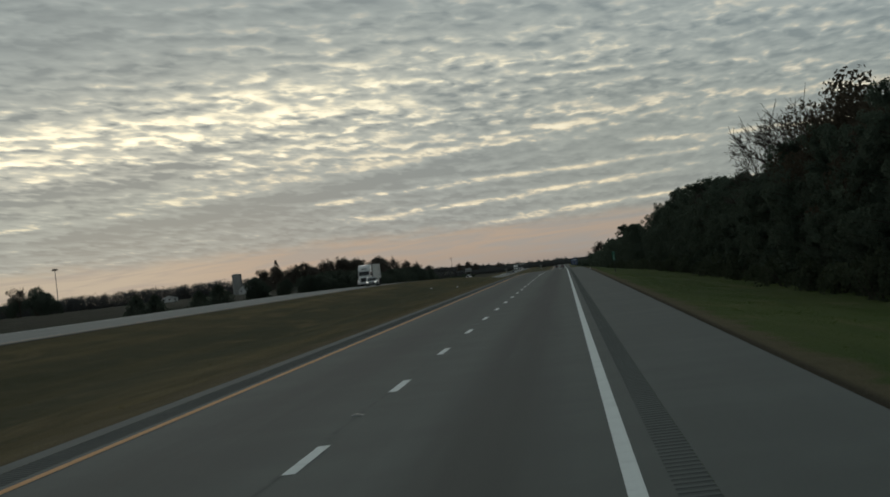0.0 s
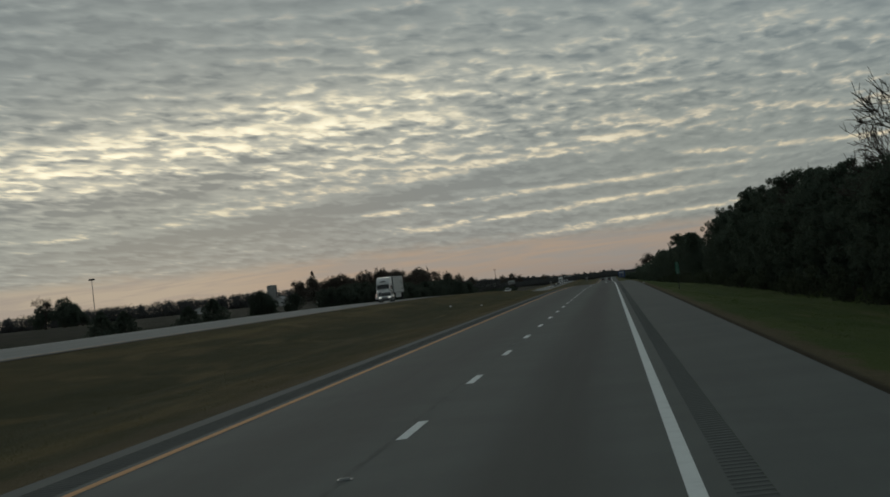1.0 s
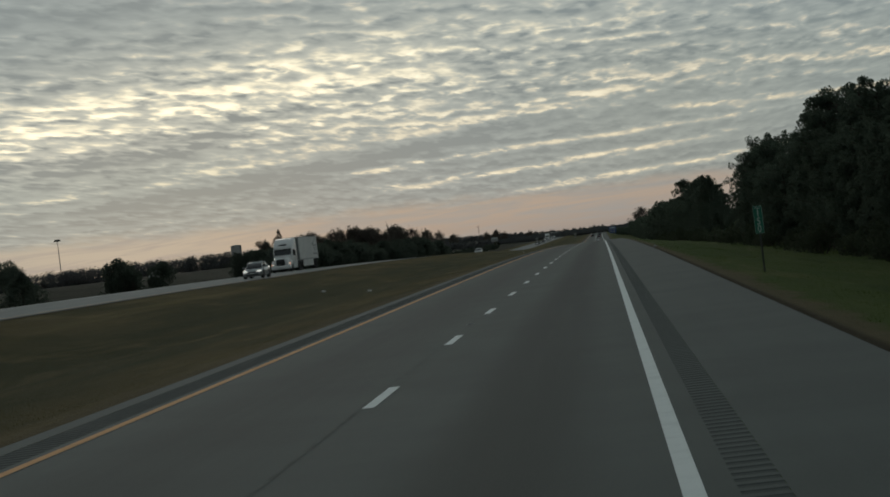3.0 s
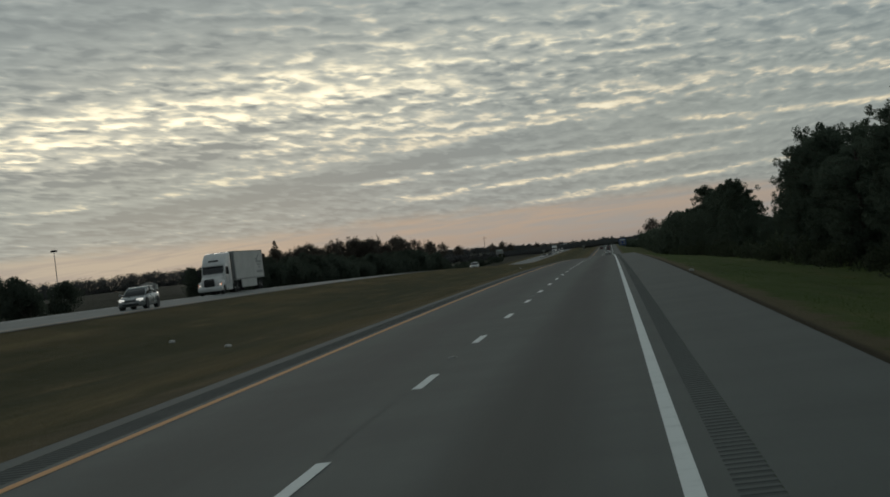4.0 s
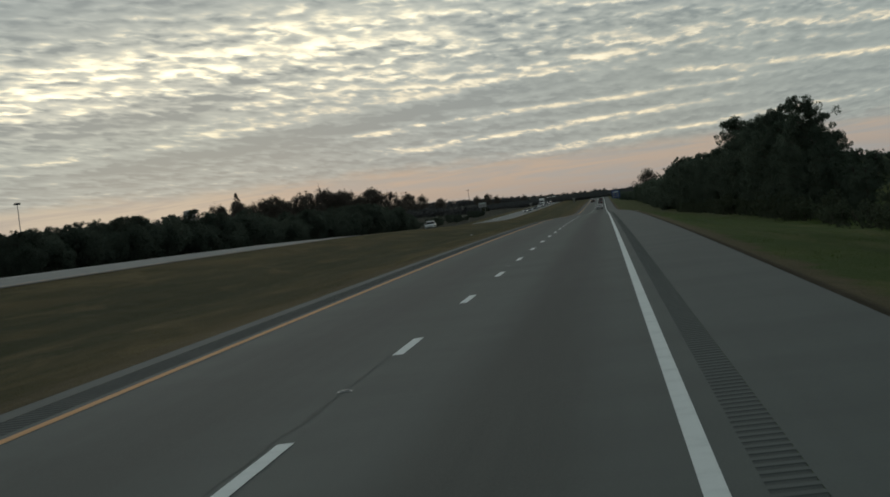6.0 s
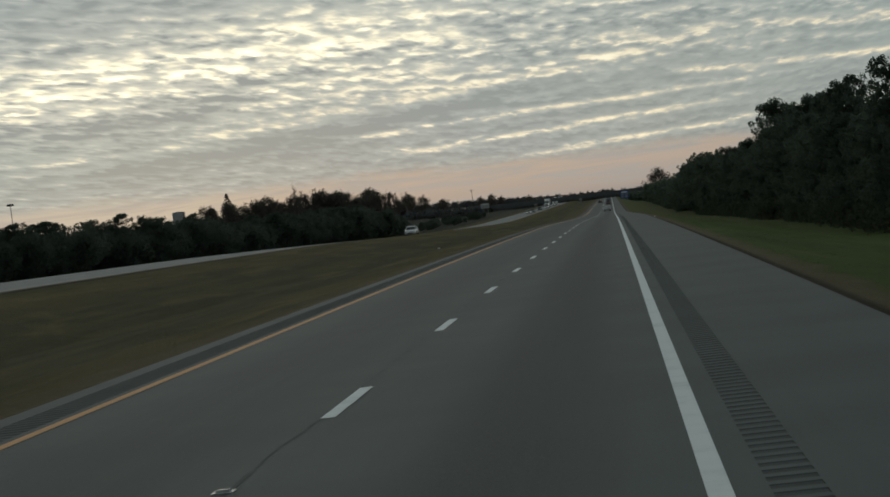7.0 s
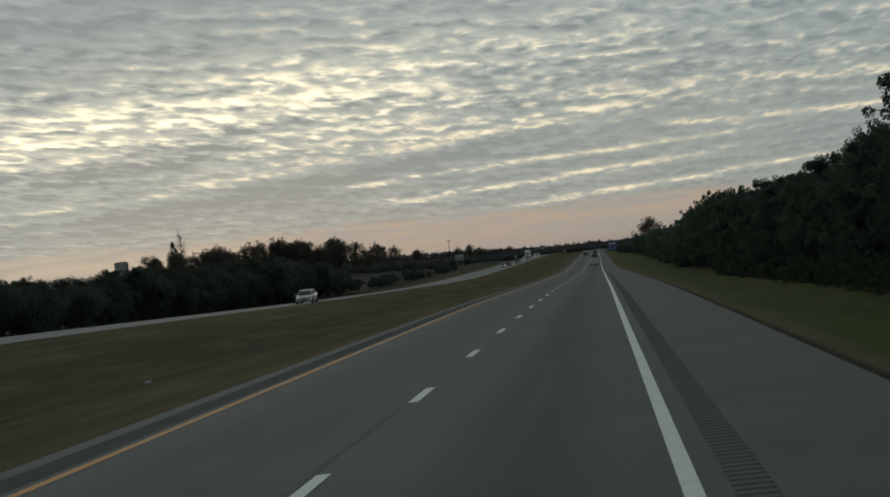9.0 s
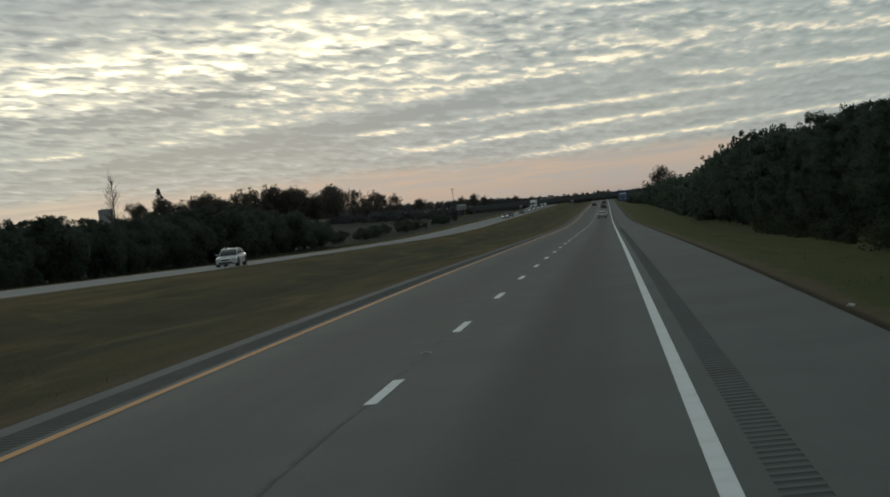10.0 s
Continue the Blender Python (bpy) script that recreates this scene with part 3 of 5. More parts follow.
pines = [make_tree("pine_tree", "dark evergreen pine at the edge of the roadside wood", 11 + i, 9.0, 2.45 + 0.2 * i, "pine", 26000, 0.070, M_PINE) for i in range(3)]
oak = make_tree("oak_tree", "tall oak keeping rusty brown autumn leaves", 31, 11.5, 3.6, "round", 8500, 0.14, M_OAK)
bare = make_tree("bare_tree", "leafless grey tree with fine upright twigs", 41, 10.0, 2.6, "bare", 0, 0.1, M_BARK)
wisp = make_tree("bare_tree", "thin leafless tree with one straight leader above the thicket", 43, 10.0, 3.1, "wisp", 0, 0.1, M_BARK)
pines_mid = [make_tree("pine_tree", "dark evergreen pine standing deeper in the roadside wood", 45 + i, 9.0, 2.6, "pine", 12000, 0.11, M_PINE) for i in range(2)]
pines_far = [make_tree("pine_tree", "dark evergreen pine farther along the roadside wood", 51 + i, 7.0, 2.4, "pine", 7000, 0.12, M_PINE) for i in range(2)]
brush = make_tree("bush", "low tangled dry brush at the wood's edge", 61, 2.4, 1.8, "bush", 700, 0.14, M_BRUSH, "bush")
spruce = make_tree("conifer_tree", "narrow ragged brown conifer rising over the thicket", 73, 7.0, 2.2, "cone", 1100, 0.17, M_BROWN)
cedar = make_tree("cedar_tree", "small dark cone-shaped cedar in the field", 71, 3.3, 1.7, "cone", 2800, 0.12, M_CEDAR)
cedars_tall = [make_tree("cedar_tree", "tall dark evergreen cedar in the thicket beyond the far carriageway", 171 + i, 8.0, 2.5 + 0.3 * i, "pine", 14000, 0.088, M_CEDAR) for i in range(2)]
thicket = [make_tree("bush", "dense dark evergreen thicket beside the far carriageway", 81 + i, 4.6, 2.7, "bush", 5200, 0.115, M_CEDAR, "bush") for i in range(2)]
brown_tree = [make_tree("autumn_tree", "brownish autumn tree standing behind the thicket", 91 + i, 8.0, 3.0, "round", 2300, 0.19, M_BROWN) for i in range(2)]
lone = make_tree("autumn_tree", "sparse round brown autumn tree at the wood's far end", 99, 9.0, 3.8, "round", 4200, 0.17, M_BROWN)



def crown_top(ob):
    """Height of a tree model at its crown's tip."""
    zs = np.concatenate([[v.co.z for v in c.data.vertices] for c in ob.children])
    return float(zs.max()) - 0.15


TOP = {ob.name: crown_top(ob) for ob in pines + pines_mid + pines_far + [oak, bare, wisp, brush, spruce, cedar, lone] + cedars_tall + thicket + brown_tree}
rnd = random.Random(8)
PROTO_AT = {}


def copied(ob, m):
    """A copy of a thing at exactly the pose and size m."""
    o = copy_thing(ob, m)
    o.matrix_basis = m
    return o


def spot(proto, x, y, s=1.0, tall=1.0):
    """The first call moves the model itself, later calls copy it."""
    m = place(x, y, s, rnd.uniform(0, 6.28), tall)
    if proto.name not in PROTO_AT:
        PROTO_AT[proto.name] = True
        proto.matrix_basis = m
        return proto
    return copied(proto, m)


BROWN_TOP = [15.0, 17.5, 17.0, 18.0, 16.5, 16.0, 12.5]


def wood_top(y):
    """Height of the wood's outline over the road, along the road."""
    return np.interp(y, [0, 95, 126, 152, 185, 210, 238, 258, 264, 267, 284, 292, 302, 307, 312, 316, 319, 349, 354, 361, 370, 382, 393, 402, 417, 433, 445, 453, 466, 478, 490, 500, 511, 523, 545, 575, 626, 650, 705, 740, 1300],
                     [7.8, 7.8, 7.6, 7.2, 7.7, 7.8, 8.4, 7.9, 7.5, 5.7, 6.1, 7.4, 8.3, 7.6, 6.0, 3.2, 0.3, 0.2, 1.5, 3.0, 4.4, 6.0, 7.2, 7.7, 6.9, 8.5, 8.4, 6.9, 7.2, 7.7, 7.8, 6.3, 6.1, 6.8, 7.2, 8.1, 7.7, 8.3, 7.0, 8.0, 9.0])


def to_top(x, y, z_over_road):
    """The tree height that reaches z_over_road from the ground at x, y."""
    return z_over_road + float(np.interp(y, GY, WOOD_Z)) - float(ground_z(x, y))


# the wood along the right, which dips almost to the ground once
y = 72.0
while y < 555:
    top = float(wood_top(y))
    for row, x0 in enumerate((19.2, 22.4, 26.0)):
        if top < 1.0 or row == 2 and rnd.random() < 0.7 or row and top < 6.2:
            continue
        if row and 330 < y < 435 or row == 2 and 330 < y < 500:
            continue
        x = x0 + float(np.interp(y, [420, 470], [0, 1.3])) + rnd.uniform(-0.9, 0.9)
        low = rnd.uniform(0.70, 0.86) if row == 0 else rnd.uniform(0.80, 0.93)
        h = to_top(x, y, top) * rnd.choice((low, rnd.uniform(0.88, 0.97), rnd.uniform(0.97, 1.04)))
        proto = rnd.choice(pines if row == 0 else pines_mid)
        slim = rnd.uniform(0.95, 1.15)
        spot(proto, x, y + rnd.uniform(-1.2, 1.2), h / TOP[proto.name] / slim, slim)
    y += rnd.uniform(3.2, 5.4) if top > 6.2 else rnd.uniform(2.6, 3.6)
for x, yy, top in ((20.0, 247, 9.1), (20.5, 240, 8.9), (20.0, 256, 8.5), (19.8, 261, 7.8), (21.2, 312.6, 9.1), (22.6, 305, 8.4), (20.4, 308, 8.0),
                   (20.8, 318, 7.6), (19.3, 314, 6.6), (19.0, 318, 4.7), (21.4, 324, 5.6), (18.4, 372, 6.7), (18.3, 395, 7.0)):
    proto = rnd.choice(pines)
    spot(proto, x, yy, (top - float(ground_z(x, yy))) / TOP[proto.name] / 1.1, 1.1)
for k in range(24):
    x, yy = 37 + rnd.uniform(0, 11), 410 + 8.5 * k + rnd.uniform(-3, 3)
    spot(pines_far[0], x, yy, (rnd.uniform(2.0, 3.2) - float(ground_z(x, yy))) / TOP[pines_far[0].name])
far_pts = []
while y < 1130:
    for row, x0 in enumerate((20.6, 24.0)):
        x = x0 + rnd.uniform(-1.2, 1.2)
        h = to_top(x, y, float(wood_top(y))) * rnd.choice((rnd.uniform(0.80, 0.94), rnd.uniform(0.95, 1.02)))
        if y < 690:
            proto = rnd.choice(pines_far)
            spot(proto, x, y + rnd.uniform(-2, 2), h / TOP[proto.name])
        else:
            far_pts.append((x, y, h * float(np.interp(y, [690, 760, 1130], [1.08, 0.98, 0.94]))))
    y += rnd.uniform(4.5, 6.5)
for x, yy, top in ((20.8, 110, 10.9), (22.0, 118, 10.4), (21.5, 97, 9.6), (24.0, 103, 10.6)):
    spot(oak, x, yy, to_top(x, yy, top) / TOP[oak.name])
for x, yy, top in ((20.0, 134, 10.9), (20.6, 146, 10.2), (21.5, 126, 11.2), (20.5, 190, 8.3), (22.0, 198, 8.4)):
    spot(bare, x, yy, to_top(x, yy, top) / TOP[bare.name])
y = 80.0
while y < 560:
    spot(brush, 16.9 + rnd.uniform(-0.5, 0.8), y, rnd.uniform(0.5, 1.1))
    y += rnd.uniform(4, 9)
for x, yy, sc in ((21.0, 341, 1.4), (20.0, 334, 1.2), (22.5, 347, 1.5)):
    spot(brush, x, yy, sc)
spot(lone, 26.6, 1165, to_top(26.6, 1165, 15.6) / TOP[lone.name] * 1.05, 0.95)


# ---- left side, beyond the far carriageway ----
for x, yy, top in ((-52.6, 236, 3.5), (-50.6, 238, 3.3), (-53.2, 279.5, 3.4), (-51.3, 286, 4.1), (-51.6, 324, 4.3)):
    spot(cedar, x, yy, to_top(x, yy, top) / TOP[cedar.name] * 1.45, 0.69)
for x, yy, top in ((-51.3, 322, 4.9), (-45.4, 317, 3.9), (-50.2, 320, 4.2)):
    spot(thicket[0], x, yy, to_top(x, yy, top) / TOP[thicket[0].name] * 0.72, 1.39)
LINE_Y = [398, 408, 414, 422, 430, 443, 454, 471, 479, 492, 507, 514, 519, 526, 530, 536, 543, 553, 561, 569, 576, 581, 594, 610, 626, 644, 669, 699, 722]
LINE_TOP = [4.3, 5.0, 4.8, 4.0, 4.8, 5.5, 5.3, 5.5, 5.0, 4.4, 5.2, 4.9, 4.2, 4.6, 3.0, 2.3, 2.7, 4.1, 4.5, 4.8, 4.5, 3.4, 3.6, 4.2, 4.8, 4.8, 4.1, 3.0, 1.0]
y = 400.0
while y < 722:
    top = float(np.interp(y, LINE_Y, LINE_TOP))
    x = -50.8 + rnd.uniform(-1.6, 1.2)
    if top > 3.2 and rnd.random() < 0.55:
        proto = rnd.choice(cedars_tall)
        slim = rnd.uniform(0.8, 1.1)
        spot(proto, x, y, (top * rnd.uniform(0.82, 1.04) - float(ground_z(x, y))) / TOP[proto.name] / slim, slim)
    proto = rnd.choice(thicket)
    h = max(1.6, top * rnd.uniform(0.55, 0.9) - float(ground_z(x, y)))
    spot(proto, x + rnd.uniform(0.4, 1.4), y + rnd.uniform(-1.0, 1.0), h / TOP[proto.name] * 0.9, 1.1)
    if rnd.random() < 0.5:
        proto = rnd.choice(cedars_tall)
        spot(proto, x - rnd.uniform(3, 6), y + rnd.uniform(-2, 2), max(2.0, top * rnd.uniform(0.80, 1.0) - float(ground_z(x, y))) / TOP[proto.name])
    y += rnd.uniform(2.8, 4.6)
y = 735.0
while y < 985:
    if not 870 < y < 915:
        spot(rnd.choice(thicket), -47 + rnd.uniform(-3, 3), y, rnd.uniform(0.45, 0.75))
    y += rnd.uniform(4.5, 8)
for k in range(58):
    f = (k + rnd.uniform(0, 0.8)) / 58
    x, y = -180 + 78 * f + rnd.uniform(-3, 3), 1085 + 120 * f + rnd.uniform(-22, 22)
    top = float(np.interp(f, [0, 0.12, 0.3, 0.45, 0.62, 0.85, 1], BROWN_TOP)) * rnd.choice((rnd.uniform(0.62, 0.82), rnd.uniform(0.84, 1.0), rnd.uniform(0.95, 1.06)))
    proto = rnd.choice(brown_tree + brown_tree + [bare, wisp])
    slim = rnd.uniform(1.0, 1.5)
    spot(proto, x, y, (top - float(ground_z(x, y))) / TOP[proto.name] / slim, slim)
for x, yy, top in ((-52.4, 594, 11.6), (-53.6, 598, 7.0)):
    spot(wisp, x, yy, to_top(x, yy, top) / TOP[wisp.name] / 1.25, 1.25)
for x, yy, top in ((-168, 1080, 20.0),):
    spot(spruce, x, yy, (top - float(ground_z(x, yy))) / 7.0)
for x, yy, top, slim in ((-102, 1410, 7.8, 0.95), (-72, 1420, 7.2, 1.3), (-79, 1424, 6.6, 1.2), (-66, 1422, 5.4, 1.2), (-46.4, 1381, 3.6, 1.0),
                         (-100, 1274, 10.6, 1.15), (-107, 1276, 11.4, 1.15), (-114, 1272, 11.0, 1.2), (-121, 1280, 9.6, 1.1)):
    proto = rnd.choice(brown_tree)
    spot(proto, x, yy, (top - float(ground_z(x, yy))) / TOP[proto.name] / slim, slim)
for x, yy, top in ((-294, 1008, 19.0), (-283, 970, 17.0), (-272, 945, 15.5), (-264, 930, 13.0), (-257, 917, 10.7), (-303, 1000, 17.0), (-312, 1020, 15.0), (-287, 985, 18.0)):
    spot(rnd.choice(thicket), x, yy, (top - float(ground_z(x, yy))) / 3.7 * 0.75, 1.3)
spot(bare, -286, 950, (21.5 - 3.6) / TOP[bare.name])


def woods(name, label, spots, leaf, per, mat, seed, clumps=0):
    """Far woods as one mesh: for each spot a ragged column of leaf clumps."""
    r = np.random.default_rng(seed)
    pts = []
    for x, yy, h in spots:
        z0 = float(ground_z(x, yy)) - 1.4
        wdt = h * r.uniform(0.28, 0.42)
        p = blob_points(r, (0, 0, 0), 1.0, per, 1.0)
        if clumps:
            hearts = blob_points(r, (0, 0, 0), 0.95, clumps, 1.0)
            p = hearts[np.arange(per) % clumps] + 0.24 * p
        p = p * np.array([wdt, wdt, h * 0.5])
        p += np.array([x, yy, z0 + h * 0.5])
        pts.append(p)
    v, f = leaves(np.concatenate(pts), leaf, r)
    return tagged(mesh_object(name, v, f, mat), label, "woods", kind="stuff")


woods("far_pine_wood", "far end of the dark roadside pine wood", far_pts, 0.36, 1300, M_PINE, 3, 26)
r = random.Random(4)
belt = []
for k in range(760):
    f = k / 759
    belt.append((-640 + 460 * f + r.uniform(-14, 14), 1480 + 110 * f + r.uniform(-20, 20), r.uniform(12.5, 15.0) + 1.4 * math.sin(f * 31) * math.sin(f * 83)))
    if k % 2:
        belt.append((-640 + 460 * f + r.uniform(-14, 14), 1465 + 110 * f + r.uniform(-10, 10), r.uniform(4.0, 7.0)))
for k in range(200):
    f = k / 199
    belt.append((-190 + 90 * f + r.uniform(-14, 14), 1600 + 650 * f + r.uniform(-20, 20), r.uniform(5.5, 8.0)))
for k in range(240):
    f = k / 239
    belt.append((-110 + 520 * f + r.uniform(-20, 20), 2350 + r.uniform(-80, 80), r.uniform(4, 7.5)))
for k in range(110):
    belt.append((-62 - r.uniform(0, 50), 1140 + r.uniform(-20, 70), r.uniform(3.0, 6.0)))
for k in range(60):
    belt.append((-75 + r.uniform(0, 40), 1250 + r.uniform(0, 80), r.uniform(2.5, 4.0)))
for k in range(150):
    belt.append((-64 + 128 * k / 149 + r.uniform(-3, 3), 1375 + r.uniform(-22, 30), r.uniform(3.4, 5.2)))
woods("far_woods", "distant woods on the horizon, haze put into their blue-grey colour", belt, 0.5, 210, M_FAR, 6)
bank = []
for k in range(150):
    yy = 1225 + r.uniform(0, 400)
    bank.append((24 + r.uniform(0, 30) + (yy - 1130) * 0.02, yy, r.uniform(4.5, 7)))
for k in range(110):
    bank.append((11 + r.uniform(0, 14), 1085 + r.uniform(0, 150), r.uniform(3.2, 5.4)))
woods("far_bank_woods", "dark trees on the bank beside the overpass", bank, 0.7, 130, M_PINE, 9)


# ---- grass ----
def tufts(name, label, n, x_range, y_range, height, mat, seed, skew=1.0):
    r = np.random.default_rng(seed)
    x = x_range[0] + (x_range[1] - x_range[0]) * r.uniform(0, 1, n) ** skew
    yy = y_range[0] + (y_range[1] - y_range[0]) * r.uniform(0, 1, n)
    z = ground_z(x, yy)
    a = r.uniform(0, 6.283, n)
    h = height * r.uniform(0.4, 1.3, n)
    wd = h * 0.35
    dx, dy = np.cos(a) * wd, np.sin(a) * wd
    lx, ly = r.normal(0, 0.35, n) * h, r.normal(0, 0.35, n) * h
    v = np.stack([np.stack([x - dx, yy - dy, z - 0.02], 1), np.stack([x + dx, yy + dy, z - 0.02], 1), np.stack([x + lx, yy + ly, z + h], 1)], 1).reshape(-1, 3)
    f = [(3 * i, 3 * i + 1, 3 * i + 2) for i in range(n)]
    return tagged(mesh_object(name, v, f, mat), label, "grass", kind="stuff")


tufts("median_grass", "dry olive-brown mown grass of the median", 80000, (-4.75, -21.0), (5, 480), 0.018, M_GRASS_DRY, 1)
tufts("verge_grass", "short green grass of the right-hand verge", 70000, (6.5, 17.5), (15, 520), 0.022, M_GRASS_GREEN, 2)
tufts("field_weeds", "rough dry weeds below the far carriageway", 20000, (-35.5, -60.0), (90, 700), 0.24, M_BRUSH, 5)


# ---- shaping helpers ----
def part(name, bm, mat, parent, label=""):
    """Links a bmesh as one mesh object under a thing or part."""
    me = bpy.data.meshes.new(name)
    bm.to_mesh(me)
    bm.free()
    me.materials.append(mat)
    ob = new(name, me)
    ob.parent = parent
    if label:
        ob["label"] = label
    return ob


def ring(hw, z0, z1, r, yy, x=0.0, n=3):
    """A rounded rectangle across the length axis."""
    pts = []
    r = min(r, hw * 0.95, (z1 - z0) * 0.48)
    for cx, cz, a0 in ((hw - r, z1 - r, 0), (-hw + r, z1 - r, 90), (-hw + r, z0 + r, 180), (hw - r, z0 + r, 270)):
        for k in range(n + 1):
            a = radians(a0 + 90 * k / n)
            pts.append((x + cx + r * math.cos(a), yy, cz + r * math.sin(a)))
    return pts


def loft(rings):
    bm = bmesh.new()
    vs = [[bm.verts.new(p) for p in q] for q in rings]
    n = len(vs[0])
    for a, b in zip(vs, vs[1:]):
        for i in range(n):
            bm.faces.new((a[i], a[(i + 1) % n], b[(i + 1) % n], b[i]))
    bm.faces.new(vs[0][::-1])
    bm.faces.new(vs[-1])
    bmesh.ops.recalc_face_normals(bm, faces=bm.faces)
    for f in bm.faces:
        f.smooth = True
    return bm


def box(x0, x1, y0, y1, z0, z1, bev=0.02):
    bm = bmesh.new()
    bmesh.ops.create_cube(bm, size=1.0, matrix=Matrix.Translation(((x0 + x1) / 2, (y0 + y1) / 2, (z0 + z1) / 2)) @ Matrix.Diagonal((x1 - x0, y1 - y0, z1 - z0, 1)))
    if bev:
        bmesh.ops.bevel(bm, geom=bm.edges[:], offset=bev, segments=2, affect="EDGES", clamp_overlap=True)
    return bm


def tube(a, b, ra, rb=None, sides=14, bev=0.0):
    bm = bmesh.new()
    a, b = Vector(a), Vector(b)
    rb = ra if rb is None else rb
    q = (b - a).to_track_quat("Z", "Y").to_matrix().to_4x4()
    bmesh.ops.create_cone(bm, cap_ends=True, segments=sides, radius1=ra, radius2=rb, depth=(b - a).length, matrix=Matrix.Translation((a + b) / 2) @ q)
    if bev:
        bmesh.ops.bevel(bm, geom=[e for e in bm.edges if len(e.link_faces) == 2 and e.calc_face_angle(0) > 1.0], offset=bev, segments=2, affect="EDGES")
    return bm


def plain(name, col, rough=0.5, metal=0.0, var=0.12, scale=3.0, emit=0.0, coat=0.0):
    """Paint, glass, rubber or metal with slight soiling; lamps emit."""
    m, n, bsdf = material(name)
    p = n.add("ShaderNodeTexCoord").outputs["Object"]
    d = n.noise(p, scale, 4.0)
    c = n.mix(n.math("MULTIPLY", n.band(d, 0.4, 0.75), var * 3), col, tuple(v * 0.6 + 0.01 for v in col))
    n.link(c, bsdf.inputs["Base Color"])
    n.link(n.band(d, 0.3, 0.7, rough * 0.85, min(1.0, rough * 1.2)), bsdf.inputs["Roughness"])
    bsdf.inputs["Metallic"].default_value = metal
    bsdf.inputs["Coat Weight"].default_value = coat
    if emit:
        bsdf.inputs["Emission Color"].default_value = (*col, 1)
        bsdf.inputs["Emission Strength"].default_value = emit
    return m


M_TRUCK_WHITE = plain("white_truck_paint", (0.70, 0.71, 0.70), 0.35, coat=0.3)
M_TRAILER = rough_mat("white_trailer_panel", (0.54, 0.55, 0.53), (0.62, 0.62, 0.60), 0.5, 0.45, fine_scale=6, bump=0.05, dirt=(0.42, 0.41, 0.38), dirt_amount=0.5)
M_GLASS = plain("dark_vehicle_glass", (0.015, 0.018, 0.02), 0.08, coat=0.6, var=0.02)
M_DARK = plain("black_plastic", (0.02, 0.021, 0.022), 0.6)
M_RUBBER = rough_mat("tyre_rubber", (0.018, 0.018, 0.018), (0.03, 0.03, 0.03), 6.0, 0.85)
M_CHROME = plain("bright_metal", (0.62, 0.63, 0.64), 0.25, 1.0)
M_GREY_METAL = rough_mat("galvanised_steel", (0.30, 0.31, 0.31), (0.38, 0.39, 0.39), 4.0, 0.5, 0.7)
M_SILVER = plain("silver_car_paint", (0.34, 0.36, 0.36), 0.3, 0.4, coat=0.6)
M_CAR_WHITE = plain("white_car_paint", (0.68, 0.69, 0.68), 0.3, coat=0.6)
M_CAR_DARK = plain("dark_car_paint", (0.03, 0.034, 0.04), 0.3, coat=0.6)
M_HEAD = plain("lit_headlight", (1.0, 0.96, 0.88), 0.2, emit=0.55)
M_HEAD_OFF = plain("headlight_lens", (0.55, 0.57, 0.58), 0.12, coat=0.8)
M_AMBER = plain("lit_amber_lamp", (1.0, 0.36, 0.14), 0.3, emit=0.9)
M_TAIL = plain("lit_tail_lamp", (0.32, 0.03, 0.025), 0.3, emit=0.10)
M_MARK_GREY = plain("grey_printed_mark", (0.27, 0.28, 0.28), 0.5)
M_CONCRETE = rough_mat("weathered_concrete", (0.40, 0.40, 0.385), (0.50, 0.495, 0.47), 0.6, 0.9, fine_scale=8, dirt=(0.16, 0.155, 0.14), dirt_amount=0.6)
# overpass steel, its dark colour lightened to stand for distance haze
M_BRIDGE = rough_mat("hazed_dark_girder_steel", (0.10, 0.108, 0.108), (0.13, 0.138, 0.135), 0.5, 0.7)
M_BARN = rough_mat("white_siding", (0.72, 0.73, 0.72), (0.80, 0.80, 0.78), 0.8, 0.7, dirt=(0.34, 0.33, 0.31))
M_ROOF = rough_mat("grey_metal_roof", (0.22, 0.22, 0.22), (0.32, 0.32, 0.31), 0.8, 0.5, 0.3)
M_POST = rough_mat("weathered_sign_post", (0.05, 0.06, 0.05), (0.08, 0.085, 0.075), 4.0, 0.8)
M_SIGN_GREEN = rough_mat("green_sign_sheeting", (0.012, 0.15, 0.09), (0.016, 0.18, 0.11), 3.0, 0.45, bump=0.02, dirt=(0.02, 0.08, 0.05))
M_SIGN_WHITE = rough_mat("white_sign_sheeting", (0.74, 0.84, 0.78), (0.80, 0.88, 0.83), 5.0, 0.45, bump=0.02)
M_SIGN_PALE = rough_mat("weathered_pale_sheeting", (0.44, 0.58, 0.50), (0.50, 0.63, 0.56), 5.0, 0.5, bump=0.02)
M_SIGN_BLUE = rough_mat("blue_sign_sheeting", (0.03, 0.08, 0.26), (0.04, 0.10, 0.31), 3.0, 0.45, bump=0.02)
M_LITTER = rough_mat("crumpled_white_paper", (0.55, 0.55, 0.52), (0.70, 0.69, 0.66), 6.0, 0.8, bump=0.5)


